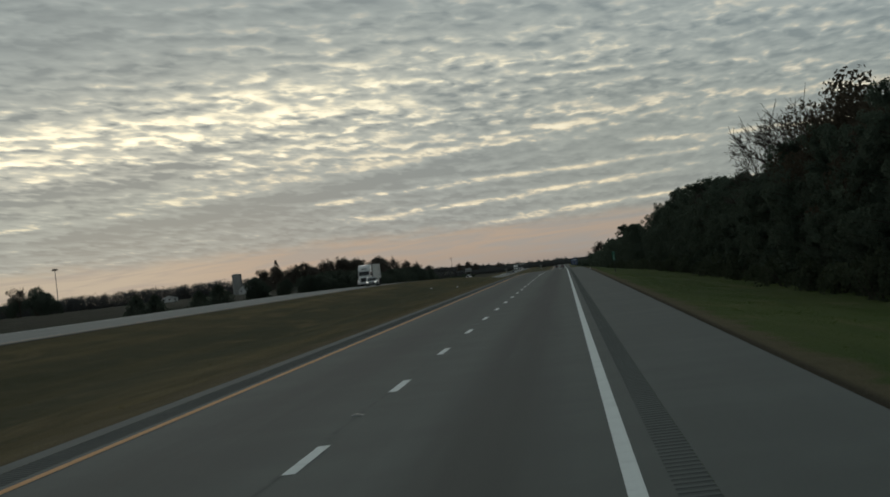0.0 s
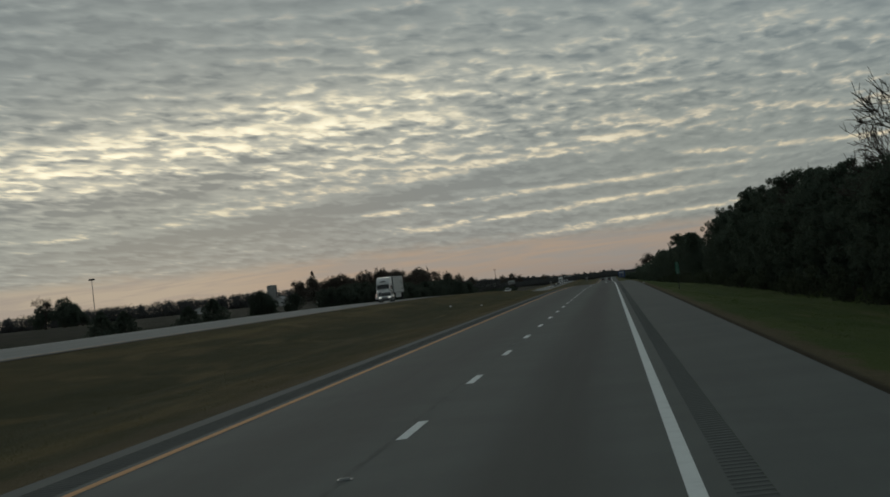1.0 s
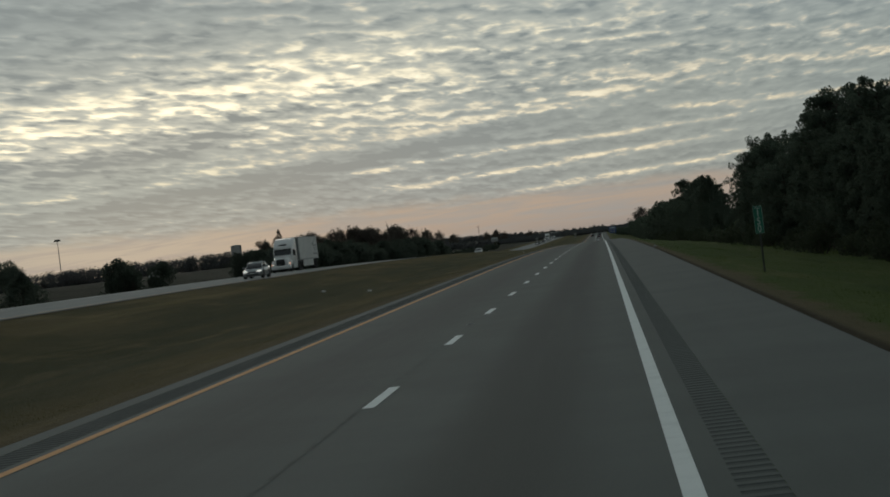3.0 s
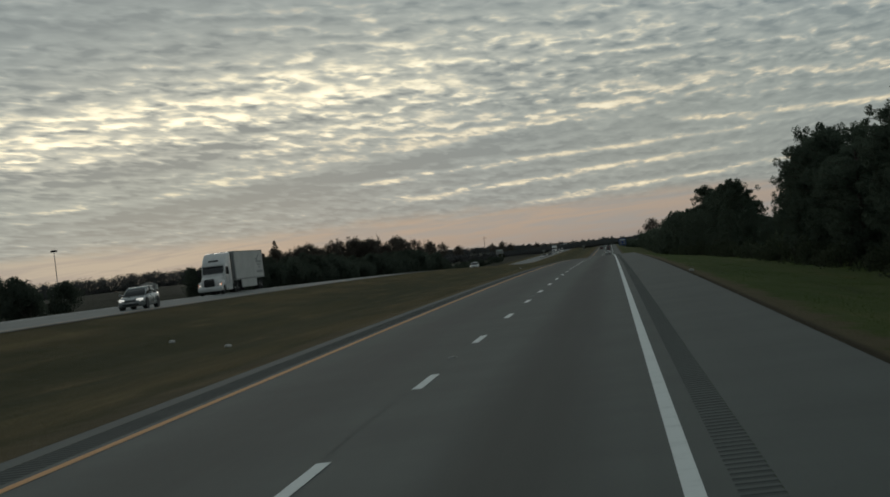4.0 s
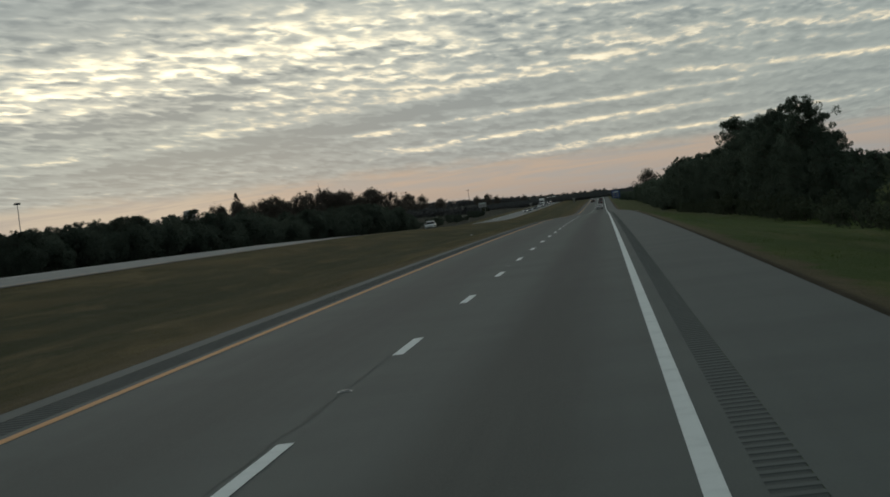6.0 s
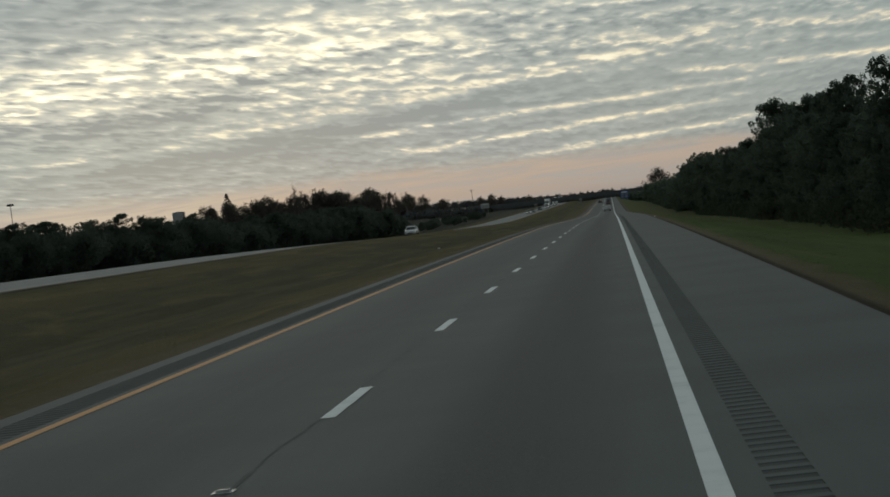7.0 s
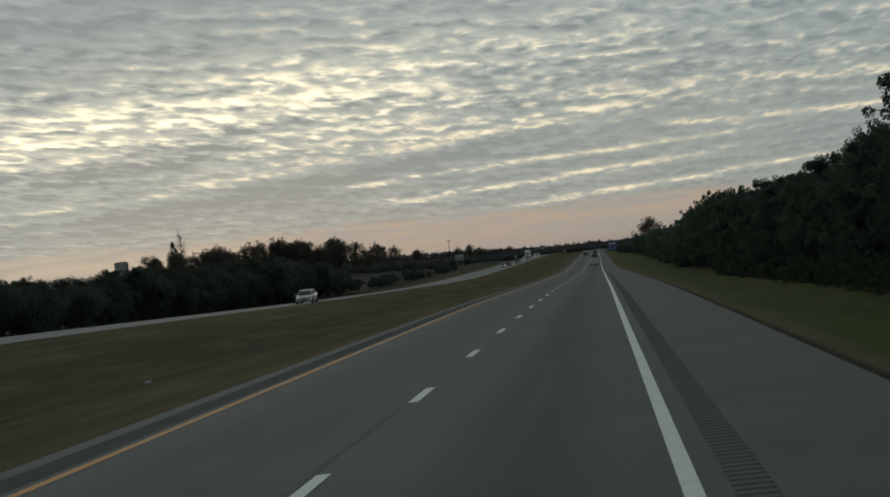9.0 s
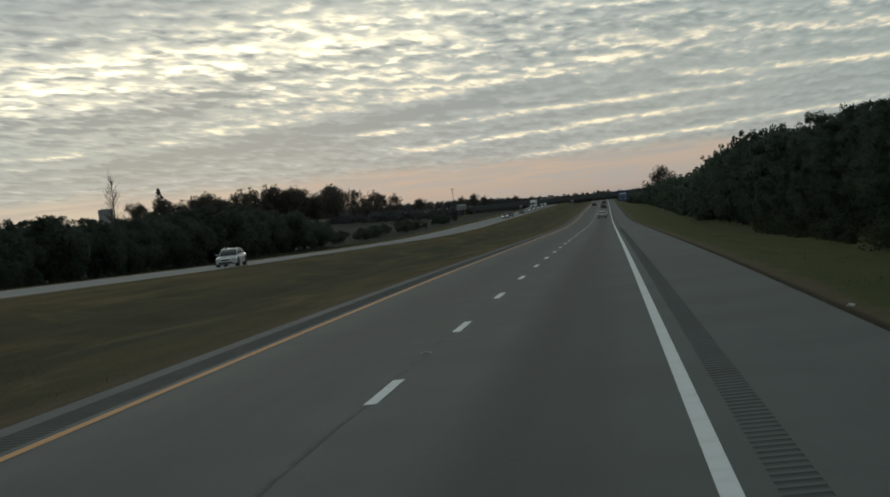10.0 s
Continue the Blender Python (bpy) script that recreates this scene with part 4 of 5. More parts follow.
def wheel(parent, x, yy, r, width, out):
    """A tyre with its rim; out is +1 or -1 for the outer side."""
    bm = bmesh.new()
    prof = [(r * 0.62, -0.5), (r * 0.93, -0.5), (r, -0.34), (r, 0.34), (r * 0.93, 0.5), (r * 0.62, 0.5)]
    rows = []
    for i in range(20):
        a = 2 * math.pi * i / 20
        rows.append([bm.verts.new((x + w0 * width, yy + q * math.cos(a), r + q * math.sin(a))) for q, w0 in prof])
    for i in range(20):
        p, q = rows[i], rows[(i + 1) % 20]
        for k in range(len(prof)):
            j = (k + 1) % len(prof)
            bm.faces.new((p[k], p[j], q[j], q[k]))
    bmesh.ops.recalc_face_normals(bm, faces=bm.faces)
    tyre = part("wheel", bm, M_RUBBER, parent, "black rubber tyre on a metal rim")
    part("rim", tube((x + out * width * 0.12, yy, r), (x + out * width * 0.42, yy, r), r * 0.62, r * 0.5, 16, 0.01), M_CHROME, tyre)


# ---- vehicles, front towards -y, real size ----
def make_car(label, paint, lit, tail=False):
    car = new("car")
    body = [(-2.26, 0.58, 0.36, 0.56), (-2.17, 0.76, 0.26, 0.68), (-1.85, 0.87, 0.20, 0.76), (-1.0, 0.905, 0.18, 0.90), (0.0, 0.91, 0.18, 0.94),
            (1.2, 0.905, 0.20, 0.97), (1.95, 0.86, 0.25, 1.0), (2.22, 0.76, 0.36, 0.95), (2.28, 0.60, 0.48, 0.82)]
    part("body", loft([ring(hw, a, b, 0.16, yy) for yy, hw, a, b in body]), paint, car)
    part("greenhouse", loft([ring(hw, 0.82, b, 0.12, yy) for yy, hw, b in ((-1.10, 0.74, 0.93), (-0.40, 0.70, 1.33), (0.05, 0.675, 1.42), (0.85, 0.675, 1.41), (1.35, 0.69, 1.28), (1.92, 0.72, 1.0))]), M_GLASS, car, "dark tinted windows")
    part("roof", loft([ring(hw, b - 0.05, b, 0.05, yy) for yy, hw, b in ((-0.42, 0.60, 1.345), (0.05, 0.66, 1.445), (0.85, 0.66, 1.44), (1.30, 0.60, 1.325))]), paint, car)
    for sx in (1, -1):
        part("pillar", tube((sx * 0.74, -1.08, 0.90), (sx * 0.62, -0.36, 1.36), 0.035, 0.03, 6), paint, car)
        part("pillar", tube((sx * 0.725, 1.86, 0.98), (sx * 0.63, 1.25, 1.34), 0.05, 0.04, 6), paint, car)
        part("pillar", tube((sx * 0.735, 0.35, 0.92), (sx * 0.66, 0.35, 1.40), 0.03, 0.03, 6), M_DARK, car)
        part("headlight", loft([ring(0.17, 0.54, 0.68, 0.06, -2.235, sx * 0.56), ring(0.20, 0.55, 0.72, 0.06, -2.02, sx * 0.62)]), M_HEAD if lit else M_HEAD_OFF, car, "glowing white headlight" if lit else "clear headlight")
        part("tail_light", loft([ring(0.17, 0.68, 0.86, 0.05, 2.16, sx * 0.58), ring(0.15, 0.68, 0.85, 0.05, 2.285, sx * 0.55)]), M_TAIL if tail else plain_tail, car, "red tail light")
        mirror = part("mirror", loft([ring(0.10, 0.93, 1.07, 0.05, -0.78, sx * 0.99), ring(0.09, 0.94, 1.06, 0.05, -0.62, sx * 0.99)]), paint, car)
        part("mirror_arm", box(min(sx * 0.80, sx * 0.92), max(sx * 0.80, sx * 0.92), -0.74, -0.66, 0.95, 0.99, 0.01), M_DARK, mirror)
        for yy in (-1.38, 1.38):
            wheel(car, sx * 0.80, yy, 0.33, 0.22, sx)
            part("wheel_arch", tube((sx * 0.66, yy, 0.36), (sx * 0.915, yy, 0.36), 0.40, 0.40, 18), M_DARK, car)
    part("grille", box(-0.36, 0.36, -2.275, -2.15, 0.50, 0.62, 0.02), M_DARK, car)
    part("air_intake", box(-0.55, 0.55, -2.265, -2.1, 0.30, 0.42, 0.02), M_DARK, car)
    part("front_plate", box(-0.17, 0.17, -2.30, -2.255, 0.43, 0.50, 0.005), M_TRAILER, car)
    part("rear_plate", box(-0.17, 0.17, 2.27, 2.31, 0.62, 0.72, 0.005), M_TRAILER, car)
    return tagged(car, label, "car", "cars")


plain_tail = plain("red_lens", (0.28, 0.02, 0.02), 0.3, coat=0.5)


def make_truck():
    t = new("semi_truck")
    part("chassis", box(-0.45, 0.45, 0.5, 8.4, 0.62, 0.92, 0.03), M_DARK, t)
    part("hood", loft([ring(0.72, 0.75, 1.50, 0.22, 0.12), ring(0.86, 0.72, 1.66, 0.26, 0.5), ring(0.98, 0.72, 1.80, 0.26, 1.3), ring(1.05, 0.75, 1.95, 0.25, 2.15)]), M_TRUCK_WHITE, t)
    part("cab", loft([ring(1.08, 0.75, 2.00, 0.18, 2.0), ring(1.14, 0.72, 2.30, 0.2, 2.35), ring(1.18, 0.70, 2.95, 0.2, 2.75), ring(1.20, 0.70, 3.05, 0.2, 3.5)]), M_TRUCK_WHITE, t)
    part("sleeper", loft([ring(1.06, 2.62, 2.90, 0.12, 2.42), ring(1.14, 2.2, 3.32, 0.22, 3.0), ring(1.20, 0.9, 3.74, 0.25, 3.7), ring(1.22, 0.62, 3.98, 0.24, 4.4), ring(1.24, 0.62, 4.02, 0.22, 5.0)]), M_TRUCK_WHITE, t, "white sleeper box with a sloping roof fairing")
    for sx in (1, -1):
        part("side_fairing", box(min(sx * 1.12, sx * 1.24), max(sx * 1.12, sx * 1.24), 4.95, 5.75, 0.9, 3.85, 0.05), M_DARK, t)
        part("side_skirt", box(min(sx * 1.05, sx * 1.2), max(sx * 1.05, sx * 1.2), 2.3, 5.1, 0.36, 0.95, 0.05), M_TRUCK_WHITE, t)
        part("step", box(min(sx * 1.15, sx * 1.23), max(sx * 1.15, sx * 1.23), 2.5, 3.1, 0.42, 0.48, 0.01), M_DARK, t)
        part("side_window", box(min(sx * 1.14, sx * 1.205), max(sx * 1.14, sx * 1.205), 2.66, 3.60, 1.88, 2.66, 0.03), M_GLASS, t)
        part("fender", loft([ring(0.22, 0.62, 1.06, 0.14, 0.35, sx * 0.95), ring(0.25, 0.70, 1.34, 0.16, 0.9, sx * 0.98), ring(0.25, 0.85, 1.38, 0.16, 1.5, sx * 0.98), ring(0.22, 0.62, 1.15, 0.14, 1.95, sx * 0.98)]), M_TRUCK_WHITE, t)
        part("headlight", loft([ring(0.07, 0.92, 1.04, 0.05, 0.28, sx * 0.98), ring(0.12, 0.90, 1.10, 0.06, 0.60, sx * 0.99)]), M_HEAD, t, "glowing headlight")
        part("turn_lamp", box(min(sx * 1.04, sx * 1.14), max(sx * 1.04, sx * 1.14), 0.34, 0.5, 0.84, 1.10, 0.03), M_AMBER, t, "glowing amber lamp")
        mirror = part("mirror", box(min(sx * 1.34, sx * 1.54), max(sx * 1.34, sx * 1.54), 2.28, 2.40, 1.85, 2.55, 0.04), M_DARK, t)
        part("mirror_arm", tube((sx * 1.12, 2.45, 2.2), (sx * 1.40, 2.36, 2.2), 0.03, 0.03, 8), M_DARK, mirror)
        wheel(t, sx * 1.02, 1.25, 0.52, 0.30, sx)
        for yy in (6.1, 7.4):
            wheel(t, sx * 0.98, yy, 0.52, 0.56, sx)
        for yy in (18.4, 19.7):
            wheel(t, sx * 1.0, yy, 0.52, 0.56, sx)
        part("fuel_tank", tube((sx * 0.85, 3.4, 0.72), (sx * 0.85, 5.0, 0.72), 0.30, 0.30, 18, 0.04), M_CHROME, t)
        part("mud_flap", box(min(sx * 0.72, sx * 1.28), max(sx * 0.72, sx * 1.28), 8.15, 8.18, 0.2, 1.0, 0.0), M_DARK, t)
        part("landing_leg", tube((sx * 0.75, 9.2, 0.18), (sx * 0.75, 9.2, 1.2), 0.07, 0.07, 8), M_GREY_METAL, t)
        part("trailer_skirt", box(min(sx * 1.20, sx * 1.25), max(sx * 1.20, sx * 1.25), 9.4, 17.2, 0.40, 1.22, 0.02), M_TRAILER, t)
        part("axle_box", box(min(sx * 0.5, sx * 0.66), max(sx * 0.5, sx * 0.66), 17.6, 20.4, 0.6, 1.15, 0.03), M_DARK, t)
        # printed marks near the tail: a curved flourish and two rows of bars
        for k, (y0, y1, z0, z1) in enumerate(((17.2, 18.2, 3.05, 3.25), (17.4, 20.4, 2.78, 3.00), (17.9, 19.9, 2.50, 2.66), (18.6, 19.5, 2.22, 2.40), (17.4, 20.5, 1.72, 1.98))):
            part("printed_bar", box(min(sx * 1.300, sx * 1.304), max(sx * 1.300, sx * 1.304), y0, y1, z0, z1, 0.0), M_MARK_GREY, t)
        part("printed_flourish", tube((sx * 1.29, 17.8, 3.1), (sx * 1.29, 19.4, 3.80), 0.09, 0.04, 6), M_MARK_GREY, t)
    part("bumper", loft([ring(1.08, 0.36, 0.80, 0.12, 0.02), ring(1.22, 0.36, 0.84, 0.14, 0.30), ring(1.22, 0.40, 0.80, 0.12, 0.62)]), M_TRUCK_WHITE, t)
    part("grille", loft([ring(0.50, 0.80, 1.46, 0.10, 0.06), ring(0.56, 0.80, 1.56, 0.10, 0.22)]), M_DARK, t, "black grille with a bright frame")
    part("grille_bar", box(-0.55, 0.55, 0.07, 0.10, 1.12, 1.17, 0.01), M_CHROME, t)
    part("windshield", loft([ring(0.98, 1.98, 2.06, 0.03, 2.02), ring(1.04, 1.99, 2.72, 0.14, 2.30), ring(1.05, 2.0, 2.78, 0.14, 2.50)]), M_GLASS, t)
    part("sun_visor", box(-1.06, 1.06, 2.22, 2.55, 2.74, 2.86, 0.03), M_TRUCK_WHITE, t)
    part("roof_sign", box(-0.48, 0.48, 2.80, 3.10, 3.10, 3.34, 0.03), M_DARK, t, "dark lettering bar on the fairing")
    part("front_plate", box(-0.16, 0.16, -0.01, 0.03, 0.52, 0.62, 0.0), M_TRAILER, t)
    part("trailer_box", box(-1.30, 1.30, 6.75, 21.2, 1.20, 4.10, 0.04), M_TRAILER, t, "plain white trailer box")
    part("trailer_nose", box(-1.24, 1.24, 6.66, 6.76, 1.35, 4.0, 0.02), M_MARK_GREY, t)
    for sx in (1, -1):
        part("top_rail", box(min(sx * 1.29, sx * 1.315), max(sx * 1.29, sx * 1.315), 6.77, 21.18, 4.0, 4.1, 0.005), M_GREY_METAL, t)
        part("bottom_rail", box(min(sx * 1.29, sx * 1.315), max(sx * 1.29, sx * 1.315), 6.77, 21.18, 1.20, 1.34, 0.005), M_GREY_METAL, t)
    return tagged(t, "white sleeper semi truck pulling a plain white trailer", "truck", "trucks")


SIZE = 0.89


def on_west(ob, x, yy, copy=True):
    m = Matrix.Translation((x, yy, float(west_z(np.array(x), np.array(yy))))) @ Matrix.Diagonal((SIZE, SIZE, SIZE, 1))
    if copy:
        return copied(ob, m)
    ob.matrix_basis = m
    return ob


def on_east(ob, x, yy, copy=True):
    m = Matrix.Translation((x, yy, float(zr(yy)))) @ Matrix.Rotation(math.pi, 4, "Z") @ Matrix.Diagonal((SIZE, SIZE, SIZE, 1))
    if copy:
        return copied(ob, m)
    ob.matrix_basis = m
    return ob


truck = on_west(make_truck(), -31.3, 311.5, False)
sedan = on_west(make_car("silver sedan with headlights on, oncoming", M_SILVER, True), -24.6, 263.0, False)
white_car = on_west(make_car("white sedan on the far carriageway", M_CAR_WHITE, False), -24.6, 522.5, False)
dark_car = on_east(make_car("dark car driving away with red tail lights", M_CAR_DARK, False, True), 1.7, 905.0, False)
for x, yy in ((-24.6, 1010.0), (-28.0, 1120.0)):
    on_west(white_car, x, yy)
for x, yy in ((-28.0, 1150.0), (-27.9, 1270.0), (-28.0, 1390.0)):
    on_west(truck, x, yy)
for x, yy in ((-24.6, 878.0), (-24.6, 1055.0), (-24.6, 1095.0), (-24.6, 1140.0), (-24.6, 1188.0)):
    on_west(sedan, x, yy)
for x, yy in ((-24.6, 907.0), (-24.6, 972.0)):
    tagged(on_west(dark_car, x, yy), "dark car coming along the far carriageway")
m_rear = on_east(white_car, 1.6, 725.0)
tagged(m_rear, "white car driving away in the slow lane")
on_east(dark_car, -1.6, 1010.0)
on_east(dark_car, 1.7, 1060.0)


# ---- mile marker sign ----
def lettering(text, size, parent, name, mat, m):
    cu = bpy.data.curves.new(name, "FONT")
    cu.body, cu.size, cu.align_x, cu.align_y = text, size, "CENTER", "CENTER"
    cu.extrude = 0.001
    ob = bpy.data.objects.new(name, cu)
    me = bpy.data.meshes.new_from_object(ob)
    bpy.data.objects.remove(ob)
    me.materials.append(mat)
    o = new(name, me)
    o.parent, o.matrix_basis = parent, m
    return o


def make_mile_sign():
    s = new("mile_sign")
    z0 = -0.25
    part("post", box(-0.03, 0.03, 0.012, 0.05, z0 - 0.3, 1.60, 0.004), M_POST, s)
    panel = part("panel", box(-0.135, 0.135, -0.004, 0.008, 0.88, 1.72, 0.003), M_SIGN_GREEN, s, "narrow upright green sign panel")
    for x0, x1, a, b in ((-0.130, -0.124, 0.885, 1.715), (0.124, 0.130, 0.885, 1.715), (-0.124, 0.124, 0.885, 0.891), (-0.124, 0.124, 1.709, 1.715)):
        part("border", box(x0, x1, -0.008, -0.004, a, b, 0.0), M_SIGN_PALE, panel)
    lettering("MILE", 0.085, panel, "word", M_SIGN_PALE, pose(0, -0.0075, 1.655, 90, 0, 0))
    for k, c in enumerate("150"):
        lettering(c, 0.30, panel, "numeral", M_SIGN_PALE, pose(0, -0.0075, 1.48 - 0.235 * k, 90, 0, 0) @ Matrix.Diagonal((0.85, 1, 1, 1)))
    for z in (0.98, 1.62):
        part("bolt", tube((0, -0.012, z), (0, -0.004, z), 0.008, 0.008, 6), M_GREY_METAL, panel)
    return tagged(s, "narrow green mile marker sign on a steel post", "road sign")


mile = make_mile_sign()
mile.matrix_basis = pose(7.6, 176.0, 0, 0, 0, -4)


# ---- litter, pavement markers ----
def make_litter(seed, size, label):
    bm = bmesh.new()
    bmesh.ops.create_icosphere(bm, subdivisions=2, radius=size)
    r = random.Random(seed)
    for v in bm.verts:
        v.co *= r.uniform(0.65, 1.2)
        v.co.z *= 0.5
    me = bpy.data.meshes.new("litter")
    bm.to_mesh(me)
    bm.free()
    me.materials.append(M_LITTER)
    return tagged(new("litter", me), label, "litter")


for k, (x, yy, size) in enumerate(((-9.95, 218.3, 0.12), (-13.6, 225.5, 0.13), (6.11, 236.4, 0.11), (6.1, 420.8, 0.06), (-9.4, 402.0, 0.09))):
    o = make_litter(k, size, "crumpled white scrap lying in the grass")
    o.location = (x, yy, float(ground_z(x, yy)) + size * 0.4)


def make_marker():
    bm = bmesh.new()
    vs = [bm.verts.new(p) for p in ((-0.055, -0.05, 0), (0.055, -0.05, 0), (0.055, 0.05, 0), (-0.055, 0.05, 0), (-0.045, -0.022, 0.016), (0.045, -0.022, 0.016), (0.045, 0.022, 0.016), (-0.045, 0.022, 0.016))]
    for f in ((0, 1, 5, 4), (1, 2, 6, 5), (2, 3, 7, 6), (3, 0, 4, 7), (4, 5, 6, 7)):
        bm.faces.new([vs[i] for i in f])
    base = new("pavement_marker")
    cast = box(-0.08, 0.08, -0.075, 0.075, 0.0, 0.006, 0.002)
    part("casting", cast, M_GREY_METAL, base)
    ob = part("reflector", bm, M_MARKER, base)
    ob.location.z = 0.006
    return tagged(base, "low pale reflective marker set into the road", "road marker", "pavement markers")


M_MARKER = plain("worn_reflector", (0.22, 0.235, 0.225), 0.5)
marker = make_marker()
for k in range(24):
    yy = 28.4 + 32.55 * k
    mm = Matrix.Translation((-0.08, yy, float(zr(yy)) + 0.002))
    if k == 0:
        marker.matrix_basis = mm
    else:
        copied(marker, mm)

# ---- high mast lamp, silo, farm buildings ----
def make_mast():
    m = new("light_mast")
    part("pole", tube((0, 0, 0), (0, 0, 46), 0.55, 0.28, 12), M_GREY_METAL, m)
    part("lamp_ring", tube((0, 0, 45.4), (0, 0, 45.9), 2.2, 2.2, 16), M_GREY_METAL, m)
    for k in range(8):
        a = k * math.pi / 4
        c, s = math.cos(a), math.sin(a)
        part("lamp_head", tube((2.3 * c, 2.3 * s, 44.2), (2.3 * c, 2.3 * s, 45.6), 0.9, 0.5, 10), M_DARK, m)
    return tagged(m, "tall high-mast light pole with a ring of lamps", "light mast")


mast = make_mast()
mast.matrix_basis = pose(-486, 1730, float(ground_z(-486, 1730)) - 3)


def make_silo():
    s = new("silo")
    part("barrel", tube((0, 0, -2), (0, 0, 12.0), 2.8, 2.8, 28), M_CONCRETE, s)
    part("dome", loft([[(2.8 * math.cos(q) * math.cos(a), 2.8 * math.sin(q) * math.cos(a), 12.0 + 0.6 * math.sin(a)) for q in [2 * math.pi * i / 24 for i in range(24)]] for a in (0, 0.4, 0.8, 1.2, 1.5)]), M_ROOF, s)
    for k in range(9):
        z = 0.6 + 1.35 * k
        part("hoop", tube((0, 0, z), (0, 0, z + 0.12), 2.84, 2.84, 28), M_GREY_METAL, s)
    part("chute", box(2.2, 3.2, -1.2, 0.2, 0, 12.2, 0.08), M_ROOF, s, "vertical unloading chute")
    return tagged(s, "tall grey concrete stave silo by the farm", "silo")


silo = make_silo()
silo.matrix_basis = pose(-198, 1110, float(ground_z(-198, 1110)) + 0.3)


def make_barn(label, wide, long, wall, ridge):
    b = new("farm_building")
    part("walls", box(-wide / 2, wide / 2, -long / 2, long / 2, -0.6, wall, 0.03), M_BARN, b)
    bm = bmesh.new()
    e = 0.4
    hw, hl = wide / 2 + e, long / 2 + e
    pts = [(-hw, -hl, wall - 0.15), (0, -hl, ridge), (hw, -hl, wall - 0.15), (hw, -hl, wall - 0.3), (0, -hl, ridge - 0.2), (-hw, -hl, wall - 0.3)]
    a = [bm.verts.new(p) for p in pts]
    c = [bm.verts.new((p[0], hl, p[2])) for p in pts]
    for i in range(6):
        j = (i + 1) % 6
        bm.faces.new((a[i], a[j], c[j], c[i]))
    bm.faces.new(a[::-1])
    bm.faces.new(c)
    bmesh.ops.recalc_face_normals(bm, faces=bm.faces)
    part("roof", bm, M_ROOF, b)
    for yy in (-long / 2, long / 2 - 0.15):
        gb = bmesh.new()
        p = [[gb.verts.new(q) for q in ((-wide / 2, yy + d, wall), (wide / 2, yy + d, wall), (0, yy + d, ridge - 0.25))] for d in (0, 0.15)]
        gb.faces.new(p[0])
        gb.faces.new(p[1][::-1])
        for i in range(3):
            gb.faces.new((p[0][i], p[1][i], p[1][(i + 1) % 3], p[0][(i + 1) % 3]))
        part("gable", gb, M_BARN, b)
    n = max(2, int(wide / 3))
    for k in range(n):
        x = -wide / 2 + wide * (k + 0.5) / n
        win = part("window", box(x - 0.45, x + 0.45, -long / 2 - 0.03, -long / 2 + 0.03, wall * 0.42, wall * 0.78, 0.0), M_GLASS, b)
        part("sill", box(x - 0.52, x + 0.52, -long / 2 - 0.10, -long / 2 + 0.02, wall * 0.38, wall * 0.42, 0.0), M_BARN, win)
    part("door", box(wide * 0.30, wide * 0.30 + 1.0, -long / 2 - 0.04, -long / 2 + 0.03, -0.1, 2.0, 0.0), M_ROOF, b)
    return tagged(b, label, "building", "farm buildings")


for x, yy, wd, ln, wl, rd, turn, lab in ((-223, 1028, 9.5, 7, 2.5, 4.0, 12, "low white farmhouse out in the fields"), (-190, 1095, 7.0, 10, 3.2, 5.6, -8, "pale grey farm shed beside the silo"),
                                         (-72, 772, 5.0, 5, 3.6, 5.4, 5, "small white house among the trees")):
    o = make_barn(lab, wd, ln, wl, rd)
    o.matrix_basis = pose(x, yy, float(ground_z(x, yy)), 0, 0, turn)


# ---- overpass, far signs ----
def make_overpass():
    o = new("overpass")
    yb = 1230.0
    z = float(zr(yb))
    zt = -0.6
    part("deck", box(-62, 45, yb - 5, yb + 5, zt - 0.55, zt, 0.05), M_BRIDGE, o)
    for yy in (yb - 4.6, yb - 1.5, yb + 1.5, yb + 4.6):
        part("girder", box(-62, 45, yy - 0.2, yy + 0.2, zt - 1.45, zt - 0.55, 0.0), M_BRIDGE, o)
    for yy in (yb - 5, yb + 4.8):
        part("parapet", box(-62, 45, yy, yy + 0.2, zt, zt + 0.5, 0.02), M_BRIDGE, o)
    for x in (-36.5, -13.0, 9.5):
        pier = part("pier_cap", box(x - 0.7, x + 0.7, yb - 5, yb + 5, zt - 2.2, zt - 1.45, 0.05), M_CONCRETE, o)
        for yy in (yb - 3.5, yb, yb + 3.5):
            part("column", tube((x, yy, z - 1.5), (x, yy, zt - 2.2), 0.45, 0.45, 12), M_CONCRETE, pier)
    return tagged(o, "long low highway overpass on round concrete columns", "bridge")


make_overpass()


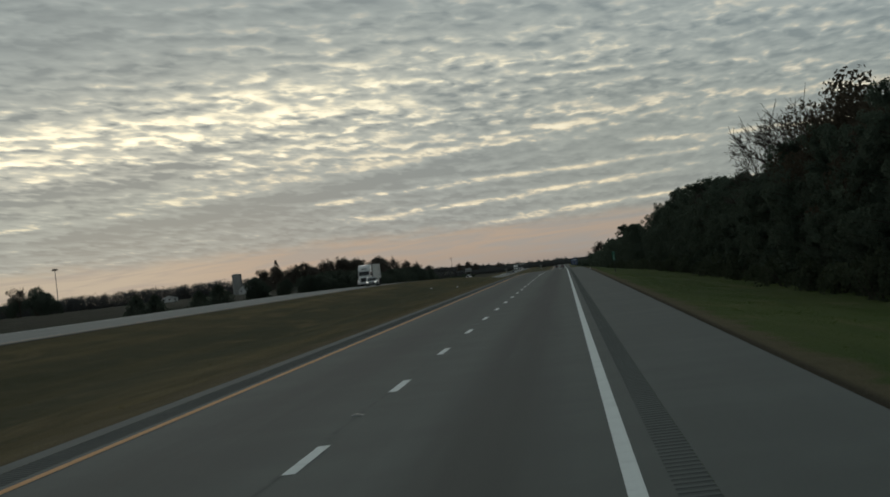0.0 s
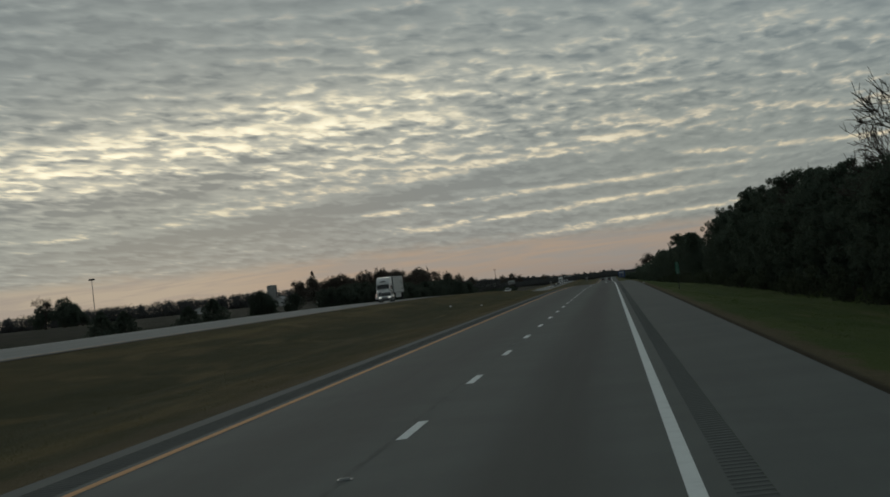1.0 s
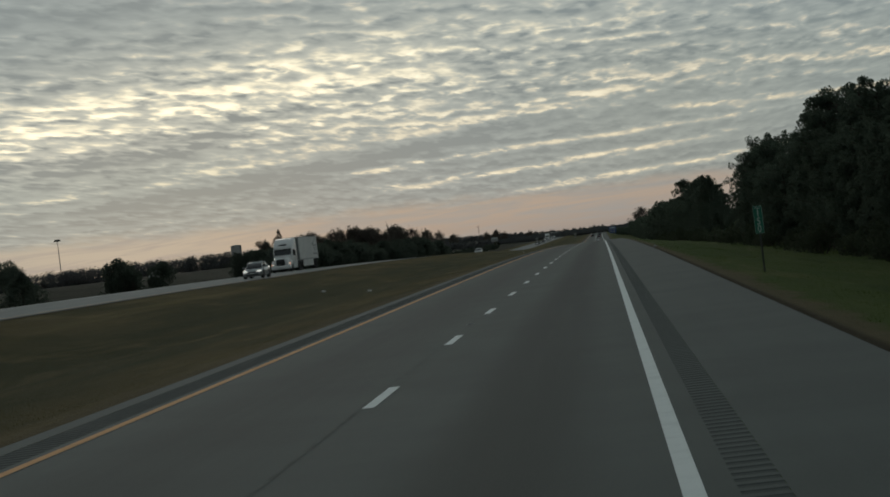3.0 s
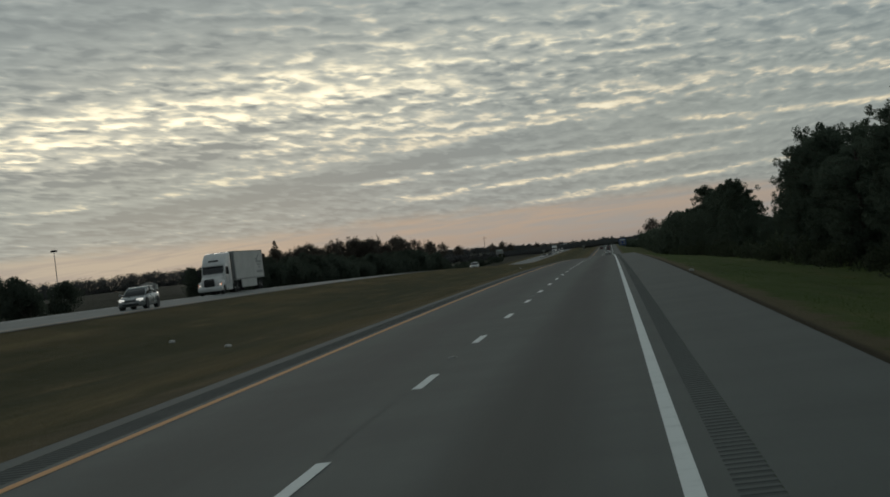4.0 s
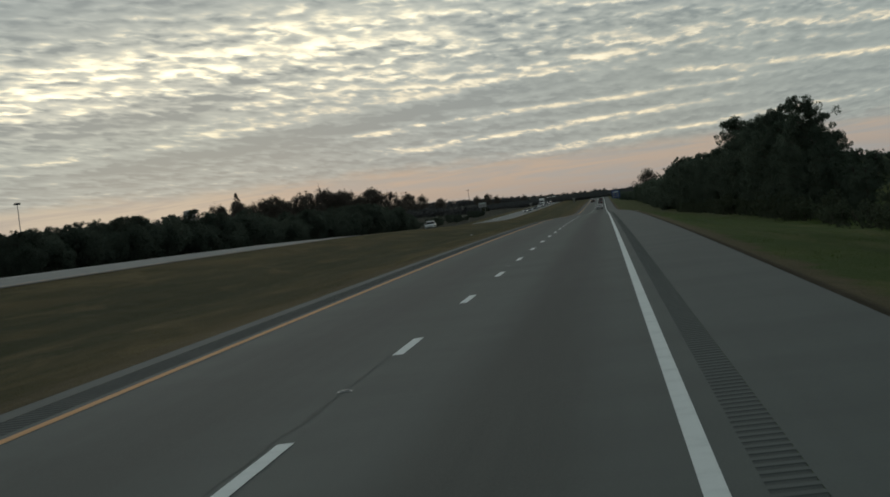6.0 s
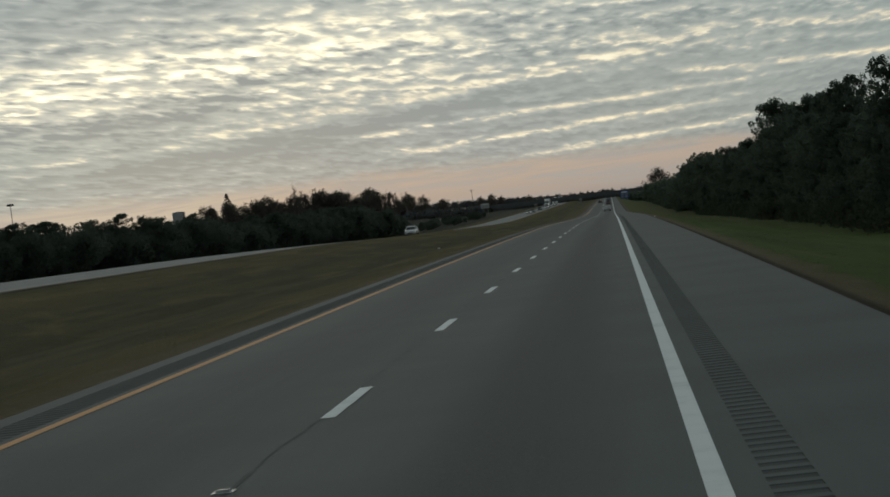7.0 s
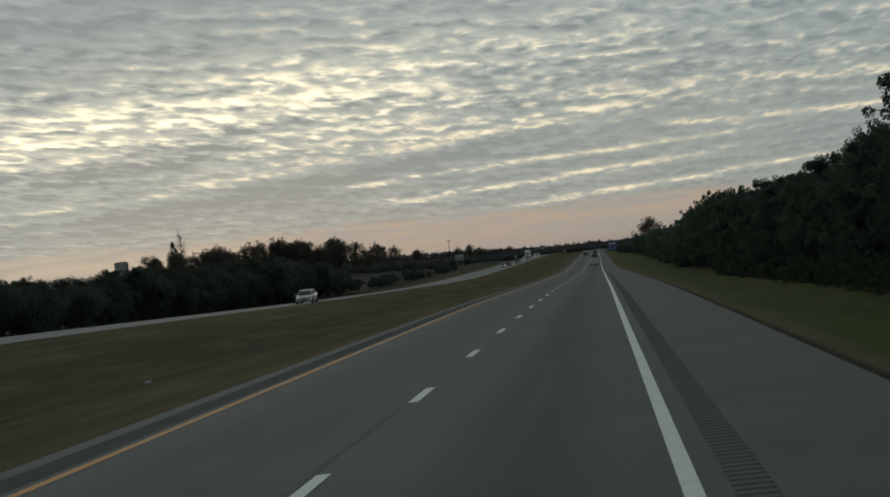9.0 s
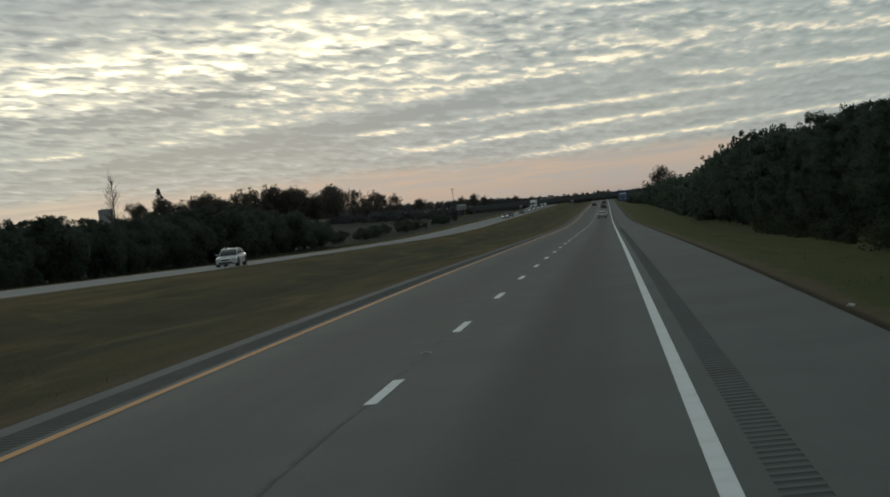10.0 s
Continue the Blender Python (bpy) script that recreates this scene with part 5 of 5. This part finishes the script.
def make_bank(x0, x1, label):
    """An earth ramp that carries the road up to the overpass."""
    yb, zt = 1230.0, -0.9
    bm = bmesh.new()
    n = 14
    rows = []
    for k in range(n):
        f = k / (n - 1)
        x = x0 + (x1 - x0) * f
        top = zt
        low = float(ground_z(x, yb)) - 1.0
        top = top + (low + 1.5 - top) * f ** 1.3
        rows.append([bm.verts.new(p) for p in ((x, yb - 6 - (top - low) * 2, low), (x, yb - 6, top), (x, yb + 6, top), (x, yb + 6 + (top - low) * 2, low))])
    for a, b in zip(rows, rows[1:]):
        for i in range(3):
            bm.faces.new((a[i], a[i + 1], b[i + 1], b[i]))
    bm.faces.new(rows[0])
    bmesh.ops.recalc_face_normals(bm, faces=bm.faces)
    me = bpy.data.meshes.new("embankment")
    bm.to_mesh(me)
    bm.free()
    me.materials.append(M_GROUND)
    return tagged(new("embankment", me), label, "embankment", kind="structure")


make_bank(-60, -330, "grassy earth ramp leading up to the overpass")
make_bank(38, 260, "grassy earth ramp on the overpass's other side")


def make_panel_sign(name, label, wide, tall, lift, mat):
    s = new(name)
    for x in (-wide * 0.3, wide * 0.3):
        part("post", box(x - 0.08, x + 0.08, 0.04, 0.2, -1.0, lift + tall, 0.0), M_GREY_METAL, s)
    pan = part("panel", box(-wide / 2, wide / 2, -0.03, 0.04, lift, lift + tall, 0.02), mat, s)
    part("bar", box(-wide * 0.36, wide * 0.36, -0.04, -0.03, lift + tall * 0.72, lift + tall * 0.86, 0.0), M_SIGN_WHITE, pan)
    for a in (-0.24, 0.22):
        for b in (0.12, 0.42):
            part("bar", box(wide * (a - 0.17), wide * (a + 0.17), -0.04, -0.03, lift + tall * b, lift + tall * (b + 0.2), 0.0), M_MARK_GREY, pan)
    return tagged(s, label, "road sign", "panel signs")


o = make_panel_sign("service_sign", "large blue roadside service sign on two posts", 3.6, 3.4, 0.7, M_SIGN_BLUE)
o.matrix_basis = pose(8.8, 1070, float(zr(1070)) - 0.3)
o = make_panel_sign("billboard", "pale billboard panel standing beyond the far carriageway", 4.0, 2.4, 2.6, M_CONCRETE)
o.matrix_basis = pose(-57.7, 1150, float(ground_z(-57.7, 1150)), 0, 0, 5)


def make_pole():
    p = new("utility_pole")
    part("shaft", tube((0, 0, -0.5), (0, 0, 11), 0.19, 0.13, 10), M_BARK, p)
    part("crossarm", box(-1.3, 1.3, -0.06, 0.06, 10.1, 10.25, 0.01), M_BARK, p)
    for x in (-1.15, -0.5, 0.5, 1.15):
        part("insulator", tube((x, 0, 10.25), (x, 0, 10.5), 0.06, 0.04, 8), M_DARK, p)
    return tagged(p, "wooden utility pole with a single crossarm", "utility pole")


o = make_pole()
o.matrix_basis = pose(-86, 1450, float(ground_z(-86, 1450)) + 3.0)

# ---- road marks: dashes and the sealed joint between the lanes ----
bm = bmesh.new()
bmesh.ops.create_grid(bm, x_segments=2, y_segments=6, size=0.5)
for v in bm.verts:
    edge = abs(v.co.x) > 0.4 or abs(v.co.y) > 0.4
    v.co = Vector((v.co.x * LINE, (v.co.y + 0.5) * DASH, 0.0))
    if edge:
        v.co.x += random.uniform(-0.004, 0.004)
        v.co.y += random.uniform(-0.012, 0.012)
dash = part("lane_dash", bm, M_WHITE_LINE, road)
for k in range(-1, 115):
    yy = k * STEP
    o = dash if k == -1 else new("lane_dash", dash.data)
    o.parent = road
    o.location = (0.0, yy, float(zr(yy)) + 0.006)
    o.rotation_euler.x = math.atan2(float(zr(yy + DASH) - zr(yy)), DASH)


def make_seam():
    r = np.random.default_rng(12)
    ys = np.arange(0, 620, 0.8)
    x = -0.12 + 0.05 * np.sin(ys * 0.05) + 0.015 * r.normal(0, 1, len(ys))
    hw = np.clip(0.020 + 0.012 * np.sin(ys * 0.021) + 0.006 * r.normal(0, 1, len(ys)), 0.006, 0.04)
    v = np.stack([np.stack([x - hw, ys, zr(ys) + 0.003], 1), np.stack([x + hw, ys, zr(ys) + 0.003], 1)], 1).reshape(-1, 3)
    f = [(2 * i, 2 * i + 1, 2 * i + 3, 2 * i + 2) for i in range(len(ys) - 1)]
    return mesh_object("joint_seam", v, f, M_SEAM, road)


make_seam()
